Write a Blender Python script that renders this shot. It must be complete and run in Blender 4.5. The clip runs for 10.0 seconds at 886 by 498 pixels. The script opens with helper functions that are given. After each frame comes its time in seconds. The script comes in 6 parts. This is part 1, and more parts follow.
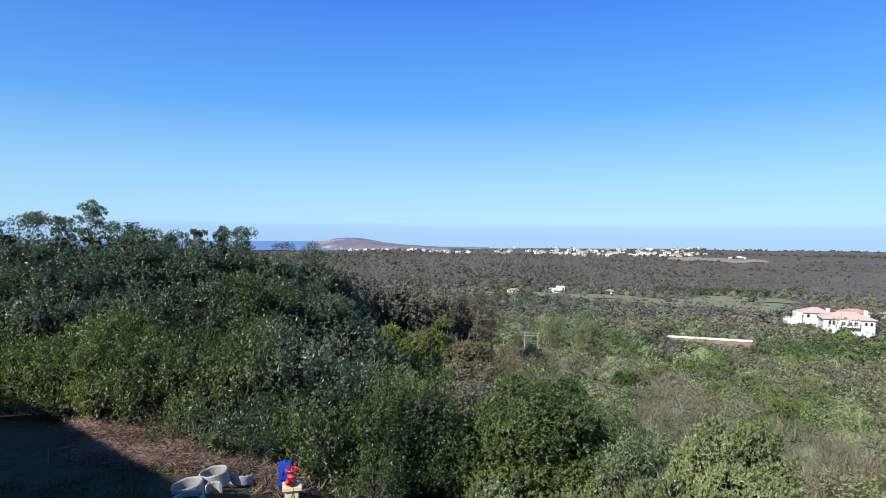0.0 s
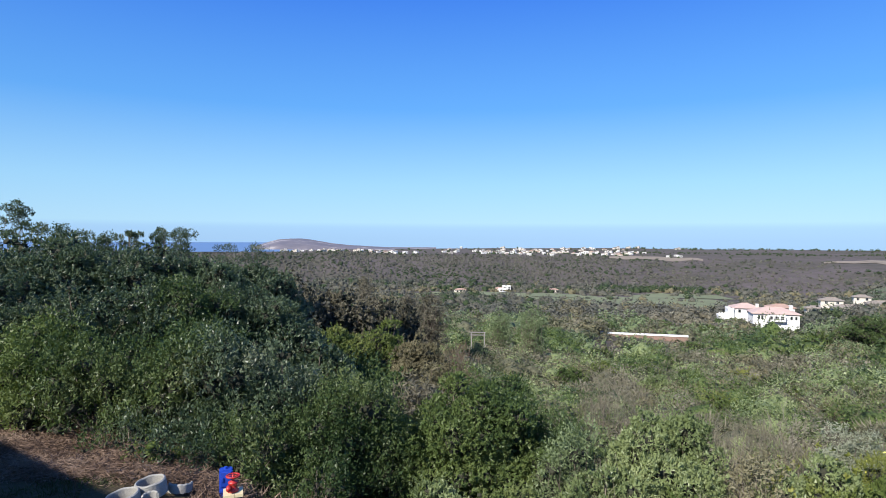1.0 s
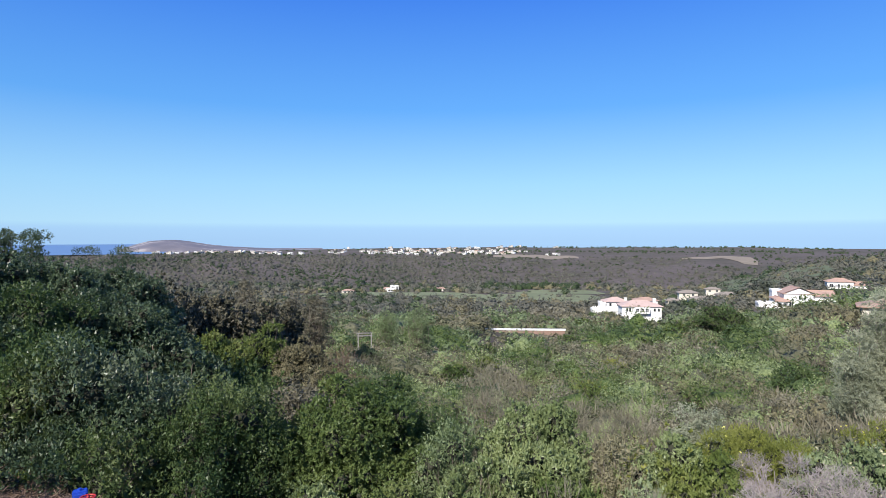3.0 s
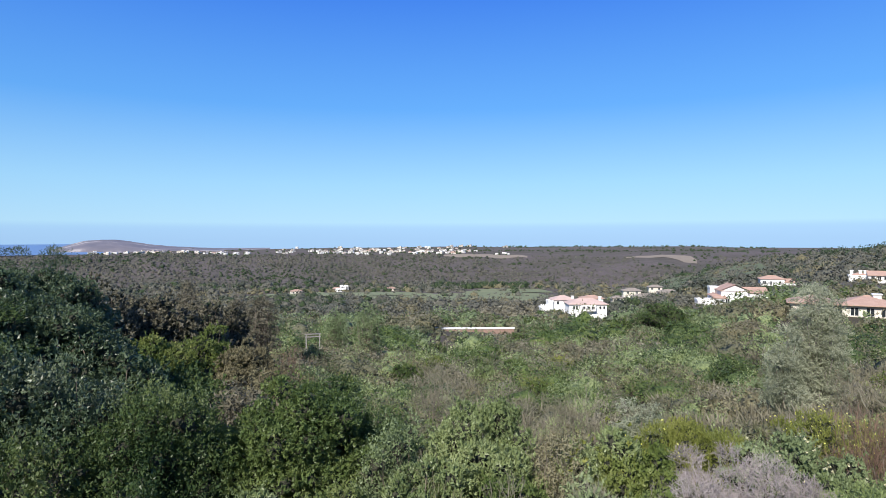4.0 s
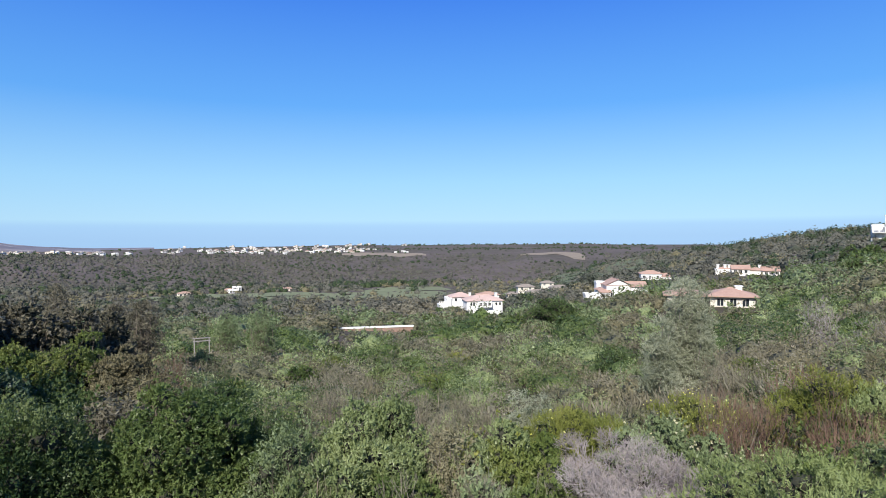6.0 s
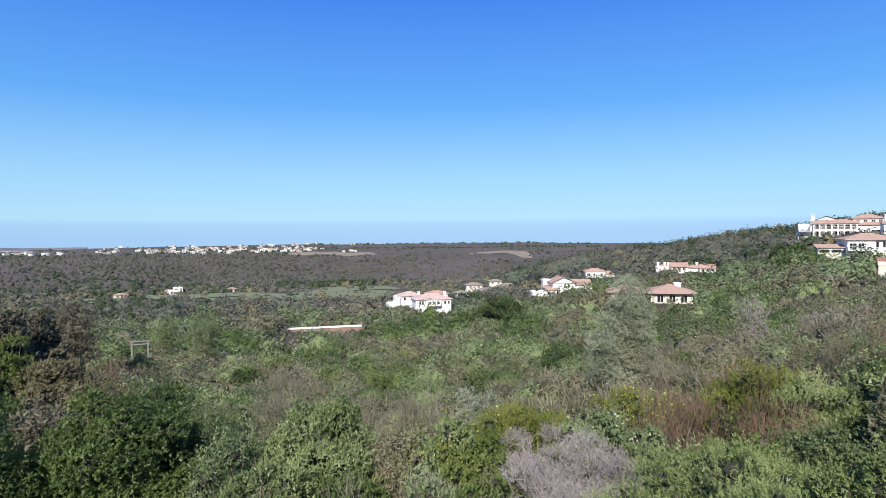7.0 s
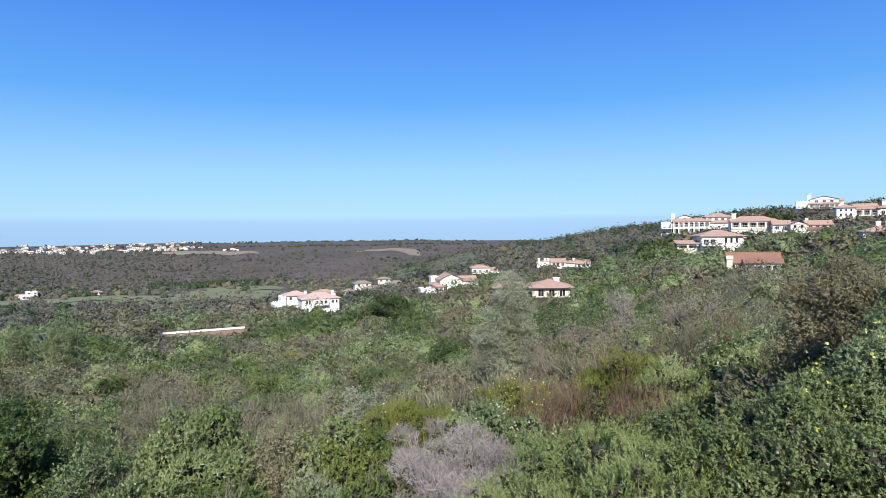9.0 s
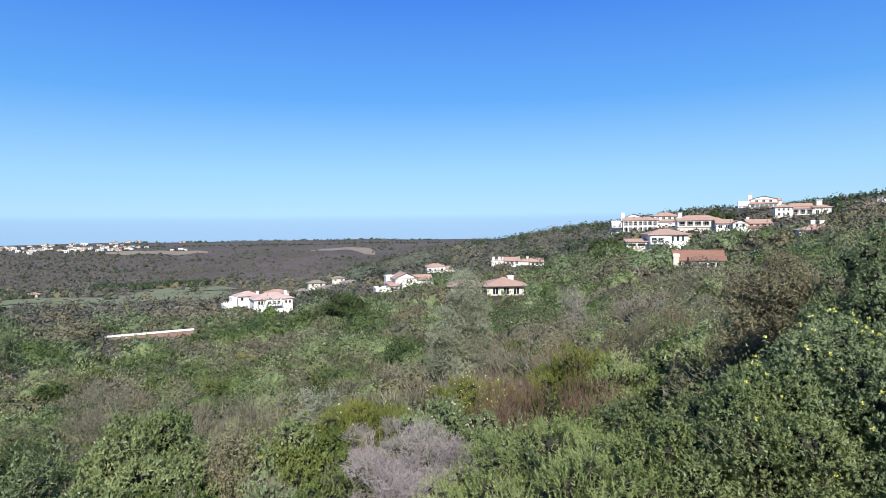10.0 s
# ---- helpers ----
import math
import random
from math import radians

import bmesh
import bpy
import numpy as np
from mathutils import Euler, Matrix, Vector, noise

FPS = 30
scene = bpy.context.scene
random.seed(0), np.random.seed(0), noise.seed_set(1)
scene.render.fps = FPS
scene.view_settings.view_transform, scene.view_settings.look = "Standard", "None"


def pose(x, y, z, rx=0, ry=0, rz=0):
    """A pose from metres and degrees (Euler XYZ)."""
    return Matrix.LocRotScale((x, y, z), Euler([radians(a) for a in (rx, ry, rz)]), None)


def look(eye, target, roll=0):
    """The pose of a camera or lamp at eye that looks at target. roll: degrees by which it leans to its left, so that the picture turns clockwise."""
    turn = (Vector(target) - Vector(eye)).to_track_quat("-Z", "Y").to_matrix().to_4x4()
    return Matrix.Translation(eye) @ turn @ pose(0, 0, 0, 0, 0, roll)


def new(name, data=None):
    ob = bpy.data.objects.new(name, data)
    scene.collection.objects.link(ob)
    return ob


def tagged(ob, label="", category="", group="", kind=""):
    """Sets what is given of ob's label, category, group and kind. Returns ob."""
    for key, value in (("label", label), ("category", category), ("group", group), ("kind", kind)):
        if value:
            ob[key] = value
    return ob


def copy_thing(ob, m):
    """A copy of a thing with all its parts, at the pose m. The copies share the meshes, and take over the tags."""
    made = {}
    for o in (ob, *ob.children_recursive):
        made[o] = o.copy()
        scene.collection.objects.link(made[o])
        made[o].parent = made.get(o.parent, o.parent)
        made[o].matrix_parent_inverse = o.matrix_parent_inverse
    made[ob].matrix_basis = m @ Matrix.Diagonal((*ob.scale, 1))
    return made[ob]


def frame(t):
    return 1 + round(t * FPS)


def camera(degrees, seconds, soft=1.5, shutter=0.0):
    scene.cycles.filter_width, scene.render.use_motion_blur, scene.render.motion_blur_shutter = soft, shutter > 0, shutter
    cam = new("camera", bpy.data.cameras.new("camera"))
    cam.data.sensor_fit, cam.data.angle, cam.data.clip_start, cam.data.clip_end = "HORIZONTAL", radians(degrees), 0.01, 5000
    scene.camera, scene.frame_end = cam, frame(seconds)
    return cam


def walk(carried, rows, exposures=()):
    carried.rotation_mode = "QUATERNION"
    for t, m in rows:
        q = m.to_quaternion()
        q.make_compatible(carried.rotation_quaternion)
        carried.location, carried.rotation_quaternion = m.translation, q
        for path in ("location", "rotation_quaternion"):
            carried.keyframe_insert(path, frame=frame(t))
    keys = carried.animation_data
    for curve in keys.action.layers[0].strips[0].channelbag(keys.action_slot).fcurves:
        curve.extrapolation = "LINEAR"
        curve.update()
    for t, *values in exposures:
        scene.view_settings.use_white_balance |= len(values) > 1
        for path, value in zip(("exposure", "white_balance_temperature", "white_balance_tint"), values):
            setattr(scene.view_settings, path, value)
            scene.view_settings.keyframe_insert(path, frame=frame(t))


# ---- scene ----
EYE = 3.5
# seconds, eye x, y, z from the first eye, then yaw to the right, pitch and lean in degrees
ROWS = [
    (0.0, 0.0, 0.0, 0.0, 0.0, -1.0, -0.49), (0.5, 0.029, -0.05, 0.012, 2.48, -0.99, -0.39),
    (1.0, 0.063, -0.105, 0.025, 5.06, -0.94, -0.25), (1.5, 0.104, -0.16, 0.035, 7.72, -0.91, -0.07),
    (2.0, 0.139, -0.205, 0.042, 10.49, -0.92, 0.0), (2.5, 0.18, -0.235, 0.044, 13.27, -0.92, 0.07),
    (4.0, 0.35, -0.25, 0.034, 20.54, -0.98, 0.16), (4.5, 0.4, -0.252, 0.03, 23.04, -1.03, 0.16),
    (5.0, 0.438, -0.254, 0.028, 25.42, -1.06, 0.21), (5.5, 0.466, -0.26, 0.026, 27.81, -1.12, 0.3),
    (7.0, 0.54, -0.3, 0.022, 35.09, -1.31, 0.4), (7.5, 0.56, -0.323, 0.022, 37.73, -1.4, 0.45),
    (8.0, 0.572, -0.348, 0.022, 40.51, -1.45, 0.51), (8.5, 0.576, -0.37, 0.022, 43.17, -1.52, 0.51),
    (9.0, 0.567, -0.386, 0.023, 45.75, -1.62, 0.53), (9.5, 0.545, -0.398, 0.025, 47.98, -1.69, 0.58),
    (10.0, 0.53, -0.41, 0.028, 50.05, -1.77, 0.6),
]
cam = camera(73.1, 10.0, soft=0.7)
walk(cam, [(t, pose(x, y, EYE + z, 90 + pitch, 0, -yaw) @ pose(0, 0, 0, 0, 0, -lean)) for t, x, y, z, yaw, pitch, lean in ROWS],
     [(0.0, 0.08), (2.5, 0.04), (5.0, 0.0), (10.0, -0.02)])

# ---- world and sun ----
SUN_BEARING, SUN_HEIGHT = 225.0, 36.0      # clockwise from straight ahead, degrees
world = bpy.data.worlds.new("world")
scene.world = world
world.use_nodes = True
wn, wl = world.node_tree.nodes, world.node_tree.links
sky = wn.new("ShaderNodeTexSky")
sky.sky_type, sky.sun_disc = "NISHITA", False
sky.sun_elevation, sky.sun_rotation = radians(SUN_HEIGHT), radians(SUN_BEARING)
sky.altitude, sky.air_density, sky.dust_density, sky.ozone_density = 120, 1.0, 0.6, 2.0
# the clear air's colour by height above the horizon: a pale rim over a band of sea haze, deep blue above
tc = wn.new("ShaderNodeTexCoord")
sep = wn.new("ShaderNodeSeparateXYZ")
wl.new(tc.outputs["Generated"], sep.inputs[0])
air = wn.new("ShaderNodeValToRGB")
AIR = [(0.0, (0.37, 0.62, 0.95)), (0.018, (0.375, 0.645, 0.98)), (0.027, (0.44, 0.745, 1.0)), (0.09, (0.345, 0.675, 1.0)),
       (0.21, (0.118, 0.412, 0.963)), (0.37, (0.049, 0.229, 0.865)), (1.0, (0.041, 0.154, 0.515))]
while len(air.color_ramp.elements) < len(AIR):
    air.color_ramp.elements.new(0.5)
for el, (at, c) in zip(air.color_ramp.elements, AIR):
    el.position, el.color = at, (*c, 1)
wl.new(sep.outputs["Z"], air.inputs["Fac"])
lean_to = wn.new("ShaderNodeVectorMath")
lean_to.operation = "DOT_PRODUCT"
lean_to.inputs[1].default_value = (-math.sin(radians(SUN_BEARING)), -math.cos(radians(SUN_BEARING)), 0)
wl.new(tc.outputs["Generated"], lean_to.inputs[0])
clearer = wn.new("ShaderNodeMath")       # the air is a little brighter away from the sun
clearer.operation = "MULTIPLY_ADD"
clearer.inputs[1].default_value, clearer.inputs[2].default_value = 0.13, 0.92
wl.new(lean_to.outputs["Value"], clearer.inputs[0])
bright = wn.new("ShaderNodeVectorMath")
bright.operation = "SCALE"
wl.new(air.outputs["Color"], bright.inputs[0])
wl.new(clearer.outputs[0], bright.inputs["Scale"])
dim = wn.new("ShaderNodeMix")
dim.data_type, dim.blend_type = "RGBA", "MULTIPLY"
dim.inputs["Factor"].default_value, dim.inputs["B"].default_value = 1.0, (0.13, 0.13, 0.13, 1)
wl.new(sky.outputs[0], dim.inputs["A"])
both = wn.new("ShaderNodeMix")
both.data_type = "RGBA"
both.inputs["Factor"].default_value = 0.92
wl.new(dim.outputs["Result"], both.inputs["A"])
wl.new(bright.outputs["Vector"], both.inputs["B"])
wl.new(both.outputs["Result"], wn["Background"].inputs[0])
wn["Background"].inputs[1].default_value = 1.0
sun = new("sun", bpy.data.lights.new("sun", "SUN"))
sun.data.energy, sun.data.angle, sun.data.color = 6.9, radians(0.53), (1.0, 0.95, 0.87)
sb, se = radians(SUN_BEARING), radians(SUN_HEIGHT)
SUN_WAY = Vector((math.sin(sb) * math.cos(se), math.cos(sb) * math.cos(se), math.sin(se)))
sun.matrix_basis = look(SUN_WAY * 100, (0, 0, 0))


# ---- materials ----
def material(name, rough=0.8, metal=0.0):
    m = bpy.data.materials.new(name)
    m.use_nodes = True
    b = m.node_tree.nodes["Principled BSDF"]
    b.inputs["Roughness"].default_value, b.inputs["Metallic"].default_value = rough, metal
    return m, m.node_tree.nodes, m.node_tree.links, b


def ramp(nodes, stops):
    r = nodes.new("ShaderNodeValToRGB")
    e = r.color_ramp.elements
    while len(e) < len(stops):
        e.new(0.5)
    for el, (at, c) in zip(e, stops):
        el.position, el.color = at, (*c, 1)
    return r


def noise_node(nodes, links, scale, detail=5, coords="Object", rough=0.6):
    tc = nodes.new("ShaderNodeTexCoord") if coords == "Object" else nodes.new("ShaderNodeNewGeometry")
    n = nodes.new("ShaderNodeTexNoise")
    n.inputs["Scale"].default_value, n.inputs["Detail"].default_value, n.inputs["Roughness"].default_value = scale, detail, rough
    links.new(tc.outputs["Object" if coords == "Object" else "Position"], n.inputs["Vector"])
    return n


def mix(nodes, links, fac, a, b, kind="MIX"):
    m = nodes.new("ShaderNodeMix")
    m.data_type, m.blend_type = "RGBA", kind
    for sock, v in ((m.inputs["Factor"], fac), (m.inputs["A"], a), (m.inputs["B"], b)):
        if isinstance(v, (int, float)):
            sock.default_value = v
        elif isinstance(v, tuple):
            sock.default_value = (*v, 1)
        else:
            links.new(v, sock)
    return m.outputs["Result"]


def surface(name, dark, light, scale=2.0, fine=40.0, rough=0.8, bump=0.3, coords="Object", metal=0.0):
    """A weathered surface: broad stains and fine grain between two tones, with relief."""
    m, n, l, b = material(name, rough, metal)
    broad, grain = noise_node(n, l, scale, 6, coords), noise_node(n, l, fine, 4, coords)
    r = ramp(n, [(0.3, dark), (0.7, light)])
    s = n.new("ShaderNodeMath")
    s.operation = "MULTIPLY_ADD"
    s.inputs[1].default_value = 0.5
    h = n.new("ShaderNodeMath")
    h.operation = "MULTIPLY"
    h.inputs[1].default_value = 0.5
    l.new(grain.outputs["Fac"], h.inputs[0])
    l.new(broad.outputs["Fac"], s.inputs[0])
    l.new(h.outputs[0], s.inputs[2])
    l.new(s.outputs[0], r.inputs["Fac"])
    l.new(r.outputs["Color"], b.inputs["Base Color"])
    if bump:
        bp = n.new("ShaderNodeBump")
        bp.inputs["Strength"].default_value, bp.inputs["Distance"].default_value = bump, 0.02
        l.new(grain.outputs["Fac"], bp.inputs["Height"])
        l.new(bp.outputs[0], b.inputs["Normal"])
    return m


TONES = {}


def foliage(name, tones, rough=0.5, glow=0.34, patch=0.5, spec=0.25):
    """Leaves: a tone for each leaf, drifting in patches, with some light passing through."""
    m, n, l, b = material(name, rough)
    TONES[name] = tones
    b.inputs["Specular IOR Level"].default_value = spec
    geo = n.new("ShaderNodeNewGeometry")
    broad = noise_node(n, l, patch, 3, "World")
    f = n.new("ShaderNodeMath")
    f.operation = "MULTIPLY_ADD"
    f.inputs[1].default_value = 0.26
    g = n.new("ShaderNodeMath")
    g.operation = "MULTIPLY_ADD"
    g.inputs[1].default_value, g.inputs[2].default_value = 2.0, -0.65
    l.new(broad.outputs["Fac"], g.inputs[0])
    l.new(geo.outputs["Random Per Island"], f.inputs[0])
    l.new(g.outputs[0], f.inputs[2])
    k = len(tones) - 1
    r = ramp(n, [(0.08 + 0.84 * i / k, c) for i, c in enumerate(tones)])
    l.new(f.outputs[0], r.inputs["Fac"])
    l.new(r.outputs["Color"], b.inputs["Base Color"])
    t = n.new("ShaderNodeBsdfTranslucent")
    l.new(mix(n, l, 1.0, r.outputs["Color"], (1.0, 1.0, 0.55), "MULTIPLY"), t.inputs["Color"])
    ms = n.new("ShaderNodeMixShader")
    ms.inputs[0].default_value = glow
    l.new(b.outputs[0], ms.inputs[1])
    l.new(t.outputs[0], ms.inputs[2])
    l.new(ms.outputs[0], n["Material Output"].inputs["Surface"])
    return m


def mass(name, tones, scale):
    """Close leaves and twigs seen from a distance: darkened mottled leaf tones with deep relief."""
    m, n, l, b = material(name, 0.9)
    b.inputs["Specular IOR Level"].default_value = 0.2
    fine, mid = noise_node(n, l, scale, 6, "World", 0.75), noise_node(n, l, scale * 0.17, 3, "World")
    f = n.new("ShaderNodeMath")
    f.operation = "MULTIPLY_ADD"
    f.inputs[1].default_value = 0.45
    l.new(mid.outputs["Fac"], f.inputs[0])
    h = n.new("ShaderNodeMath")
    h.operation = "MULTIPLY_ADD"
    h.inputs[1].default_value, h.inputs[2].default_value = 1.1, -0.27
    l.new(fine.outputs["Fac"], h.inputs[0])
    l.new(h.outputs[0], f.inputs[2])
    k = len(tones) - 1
    # tones set below the leaf colours, painting in shade among the leaves
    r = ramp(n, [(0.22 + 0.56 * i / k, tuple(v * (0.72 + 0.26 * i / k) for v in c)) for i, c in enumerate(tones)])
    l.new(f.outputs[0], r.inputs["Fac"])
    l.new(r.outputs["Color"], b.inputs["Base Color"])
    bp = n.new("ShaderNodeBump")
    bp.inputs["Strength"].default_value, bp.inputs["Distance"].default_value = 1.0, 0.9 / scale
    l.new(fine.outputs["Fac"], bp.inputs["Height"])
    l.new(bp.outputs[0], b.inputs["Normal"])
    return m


LEAF_DARK = foliage("leaf_dark", [(0.040, 0.067, 0.037), (0.067, 0.102, 0.054), (0.099, 0.138, 0.076), (0.185, 0.211, 0.137)], 0.4, 0.28, spec=0.35)
LEAF_GREEN = foliage("leaf_green", [(0.081, 0.118, 0.034), (0.130, 0.174, 0.048), (0.192, 0.230, 0.067), (0.288, 0.298, 0.114)], 0.45)
LEAF_PALE = foliage("leaf_pale", [(0.131, 0.175, 0.072), (0.207, 0.260, 0.109), (0.288, 0.341, 0.155), (0.389, 0.435, 0.234)], 0.42, spec=0.4)
LEAF_LIME = foliage("leaf_lime", [(0.13, 0.155, 0.036), (0.2, 0.225, 0.052), (0.275, 0.292, 0.076), (0.35, 0.355, 0.115)], 0.5)
LEAF_GREY = foliage("leaf_grey", [(0.096, 0.098, 0.057), (0.141, 0.142, 0.085), (0.187, 0.184, 0.116), (0.242, 0.235, 0.156)], 0.55)
LEAF_BROWN = foliage("leaf_brown", [(0.101, 0.090, 0.052), (0.157, 0.140, 0.081), (0.207, 0.190, 0.113), (0.258, 0.240, 0.147)], 0.7, 0.15)
LEAF_HEATH = foliage("leaf_heath", [(0.162, 0.208, 0.077), (0.240, 0.296, 0.113), (0.318, 0.374, 0.160), (0.402, 0.447, 0.226)], 0.5, 0.3)
LEAF_SILVER = foliage("leaf_silver", [(0.2, 0.22, 0.15), (0.29, 0.31, 0.22), (0.37, 0.39, 0.29), (0.46, 0.47, 0.37)], 0.6, spec=0.15)
TWIG_GREY = foliage("twig_grey", [(0.19, 0.165, 0.16), (0.27, 0.235, 0.225), (0.34, 0.3, 0.29), (0.42, 0.38, 0.36)], 0.85, 0.05)
TWIG_BROWN = foliage("twig_brown", [(0.092, 0.084, 0.056), (0.15, 0.138, 0.096), (0.21, 0.195, 0.14), (0.28, 0.262, 0.198)], 0.85, 0.05)
STRAW = foliage("straw", [(0.085, 0.055, 0.037), (0.16, 0.105, 0.074), (0.245, 0.172, 0.126), (0.38, 0.29, 0.22)], 0.8, 0.1)
GRASS = foliage("grass", [(0.022, 0.034, 0.01), (0.038, 0.054, 0.016), (0.06, 0.078, 0.025), (0.1, 0.105, 0.048)], 0.55, 0.2)
PETAL = foliage("petal", [(0.78, 0.74, 0.12), (0.84, 0.82, 0.24), (0.88, 0.87, 0.4)], 0.5, 0.3)
LEAF_GREEN_DARK = foliage("leaf_green_dark", [(0.038, 0.068, 0.025), (0.067, 0.106, 0.037), (0.106, 0.148, 0.053), (0.181, 0.212, 0.092)], 0.42)
LEAF_PINE = foliage("leaf_pine", [(0.025, 0.045, 0.02), (0.04, 0.065, 0.028), (0.06, 0.085, 0.04), (0.09, 0.11, 0.055)], 0.6, 0.1, 0.02)
TWIG_RED = foliage("twig_red", [(0.1, 0.062, 0.045), (0.16, 0.1, 0.072), (0.21, 0.14, 0.1), (0.25, 0.19, 0.13)], 0.85, 0.05)
CREAM_PETAL = foliage("cream_petal", [(0.55, 0.52, 0.32), (0.65, 0.62, 0.42), (0.72, 0.7, 0.5)], 0.6, 0.3)
LEAF_SAGE = foliage("leaf_sage", [(0.111, 0.148, 0.072), (0.164, 0.212, 0.101), (0.222, 0.278, 0.142), (0.313, 0.366, 0.206)], 0.55, 0.27)
# far scrub: base tones greyed to take in the haze
LEAF_FAR = foliage("leaf_far", [(0.08, 0.082, 0.066), (0.11, 0.112, 0.088), (0.145, 0.14, 0.11), (0.18, 0.17, 0.14)], 0.7, 0.1)
LEAF_FAR_DARK = foliage("leaf_far_dark", [(0.05, 0.06, 0.045), (0.075, 0.085, 0.06), (0.1, 0.11, 0.08)], 0.7, 0.1)
LEAF_UMBER = foliage("leaf_umber", [(0.075, 0.07, 0.046), (0.115, 0.106, 0.072), (0.155, 0.142, 0.1), (0.21, 0.19, 0.14)], 0.6, 0.12)
# inside of bushes: base colour darkened to stand for shade in the gaps
INNER_SHADE = surface("shaded_inner_twigs", (0.022, 0.024, 0.014), (0.055, 0.056, 0.032), 5, 45, 0.95, 0.8)
LEAF_MID = foliage("leaf_mid", [(0.057, 0.094, 0.030), (0.096, 0.142, 0.044), (0.146, 0.192, 0.061), (0.227, 0.260, 0.101)], 0.45)
PALE_BARK = surface("pale_bark", (0.19, 0.17, 0.14), (0.32, 0.29, 0.25), 4, 50, 0.9)
BARK = surface("bark", (0.1, 0.075, 0.055), (0.24, 0.2, 0.16), 4, 50, 0.9)
PLASTER = surface("white_plaster", (0.72, 0.7, 0.66), (0.83, 0.82, 0.79), 0.35, 8, 0.85, 0.1)
CREAM = surface("cream_plaster", (0.6, 0.54, 0.45), (0.72, 0.66, 0.57), 0.35, 8, 0.85, 0.1)
TERRACOTTA = surface("terracotta", (0.35, 0.215, 0.16), (0.5, 0.34, 0.265), 0.5, 3, 0.8, 0.3)
RED_TILE = surface("red_brown_tile", (0.21, 0.105, 0.07), (0.32, 0.175, 0.12), 0.5, 3, 0.8, 0.3)
PINK_TILE = surface("faded_pink_tile", (0.46, 0.32, 0.27), (0.6, 0.45, 0.39), 0.5, 3, 0.8, 0.3)
GREY_TILE = surface("grey_brown_tile", (0.2, 0.17, 0.14), (0.34, 0.29, 0.24), 0.5, 3, 0.85, 0.3)
CONCRETE = surface("concrete", (0.22, 0.21, 0.19), (0.4, 0.385, 0.35), 5, 70, 0.9, 0.5)
BLUE_PAINT = surface("blue_paint", (0.01, 0.045, 0.32), (0.02, 0.07, 0.48), 6, 60, 0.4, 0.1)
RED_PAINT = surface("red_paint", (0.35, 0.02, 0.02), (0.55, 0.04, 0.035), 6, 60, 0.4, 0.1)
CREAM_PAINT = surface("cream_paint", (0.6, 0.5, 0.28), (0.78, 0.67, 0.42), 5, 60, 0.6, 0.1)
WOOD = surface("weathered_wood", (0.19, 0.178, 0.16), (0.33, 0.31, 0.285), 5, 60, 0.85)
TRIM = surface("pale_trim", (0.55, 0.53, 0.5), (0.7, 0.68, 0.64), 1, 20, 0.6, 0.05)
BRICK = surface("brown_brick", (0.2, 0.13, 0.1), (0.33, 0.22, 0.17), 0.6, 6, 0.9, 0.3)
GLASS, gn, gl, gb = material("window_glass", 0.06)
gb.inputs["Base Color"].default_value = (0.02, 0.025, 0.03, 1)


# ---- the lie of the land ----
# heights below the first eye at set distances, along bearings (clockwise from straight ahead)
STEPS = (9, 14, 30, 60, 120, 300, 500, 800, 950, 1200, 1450, 2000, 3000, 4900)
LAND = {
    -60: (-3.5, -3.6, -4, -5, -7, -15, -25, -38, -38, -35, -30, -33.5, -88, -92),
    -22: (-3.6, -4.2, -6, -8, -14, -33, -46, -58, -56, -42, -30, -33.5, -88, -92),
    -9: (-4.0, -5.6, -9, -12, -17.5, -34, -54, -66, -64, -45, -31, -34, -88, -92),
    2: (-5.2, -6.4, -9.5, -13, -19, -36, -56, -70, -70, -52, -36.5, -32, -60, -80),
    15: (-5.3, -6.5, -9.8, -14.5, -21.5, -36, -57, -70, -71, -54, -38, -27, -50, -70),
    35: (-5.4, -6.5, -9.8, -14, -21, -34, -57, -69, -70, -52, -41, -27, -41, -70),
    39: (-5.3, -6.4, -9.6, -13.6, -20, -31, -49, -63, -67, -52, -41, -27, -41, -70),
    42: (-5.2, -6.3, -9.3, -13.2, -18.8, -28.5, -43.5, -49, -61, -50, -40, -27, -41, -70),
    45: (-5.1, -6.2, -9, -12.7, -17.5, -25.5, -38, -39, -52, -47, -39, -27, -41, -70),
    48: (-5.0, -6.0, -8.7, -12.2, -16.2, -22.5, -32, -29.5, -42, -44, -38, -28, -41, -70),
    51: (-4.8, -5.8, -8.4, -11.7, -15, -20, -27, -23.5, -34, -40, -37, -32, -44, -70),
    55: (-4.6, -5.6, -8, -11, -13.5, -17.5, -21, -18.5, -24, -33, -36, -35, -45, -70),
    58: (-4.5, -5.5, -7.6, -10.3, -13.2, -17, -15, -10, -14, -22, -28, -30, -40, -60),
    61: (-4.4, -5.3, -7.2, -9.6, -12.2, -14, -9.5, -4, -5, -12, -20, -25, -35, -60),
    75: (-4.0, -4.5, -5.5, -6.5, -8, -1, 8, 18, 16, 8, 0, -10, -20, -60),
    95: (-3.7, -3.8, -4, -4, -2, 5, 18, 38, 36, 26, 10, 0, -20, -60),
}
LOGS, BEARINGS = np.log(STEPS), sorted(LAND)
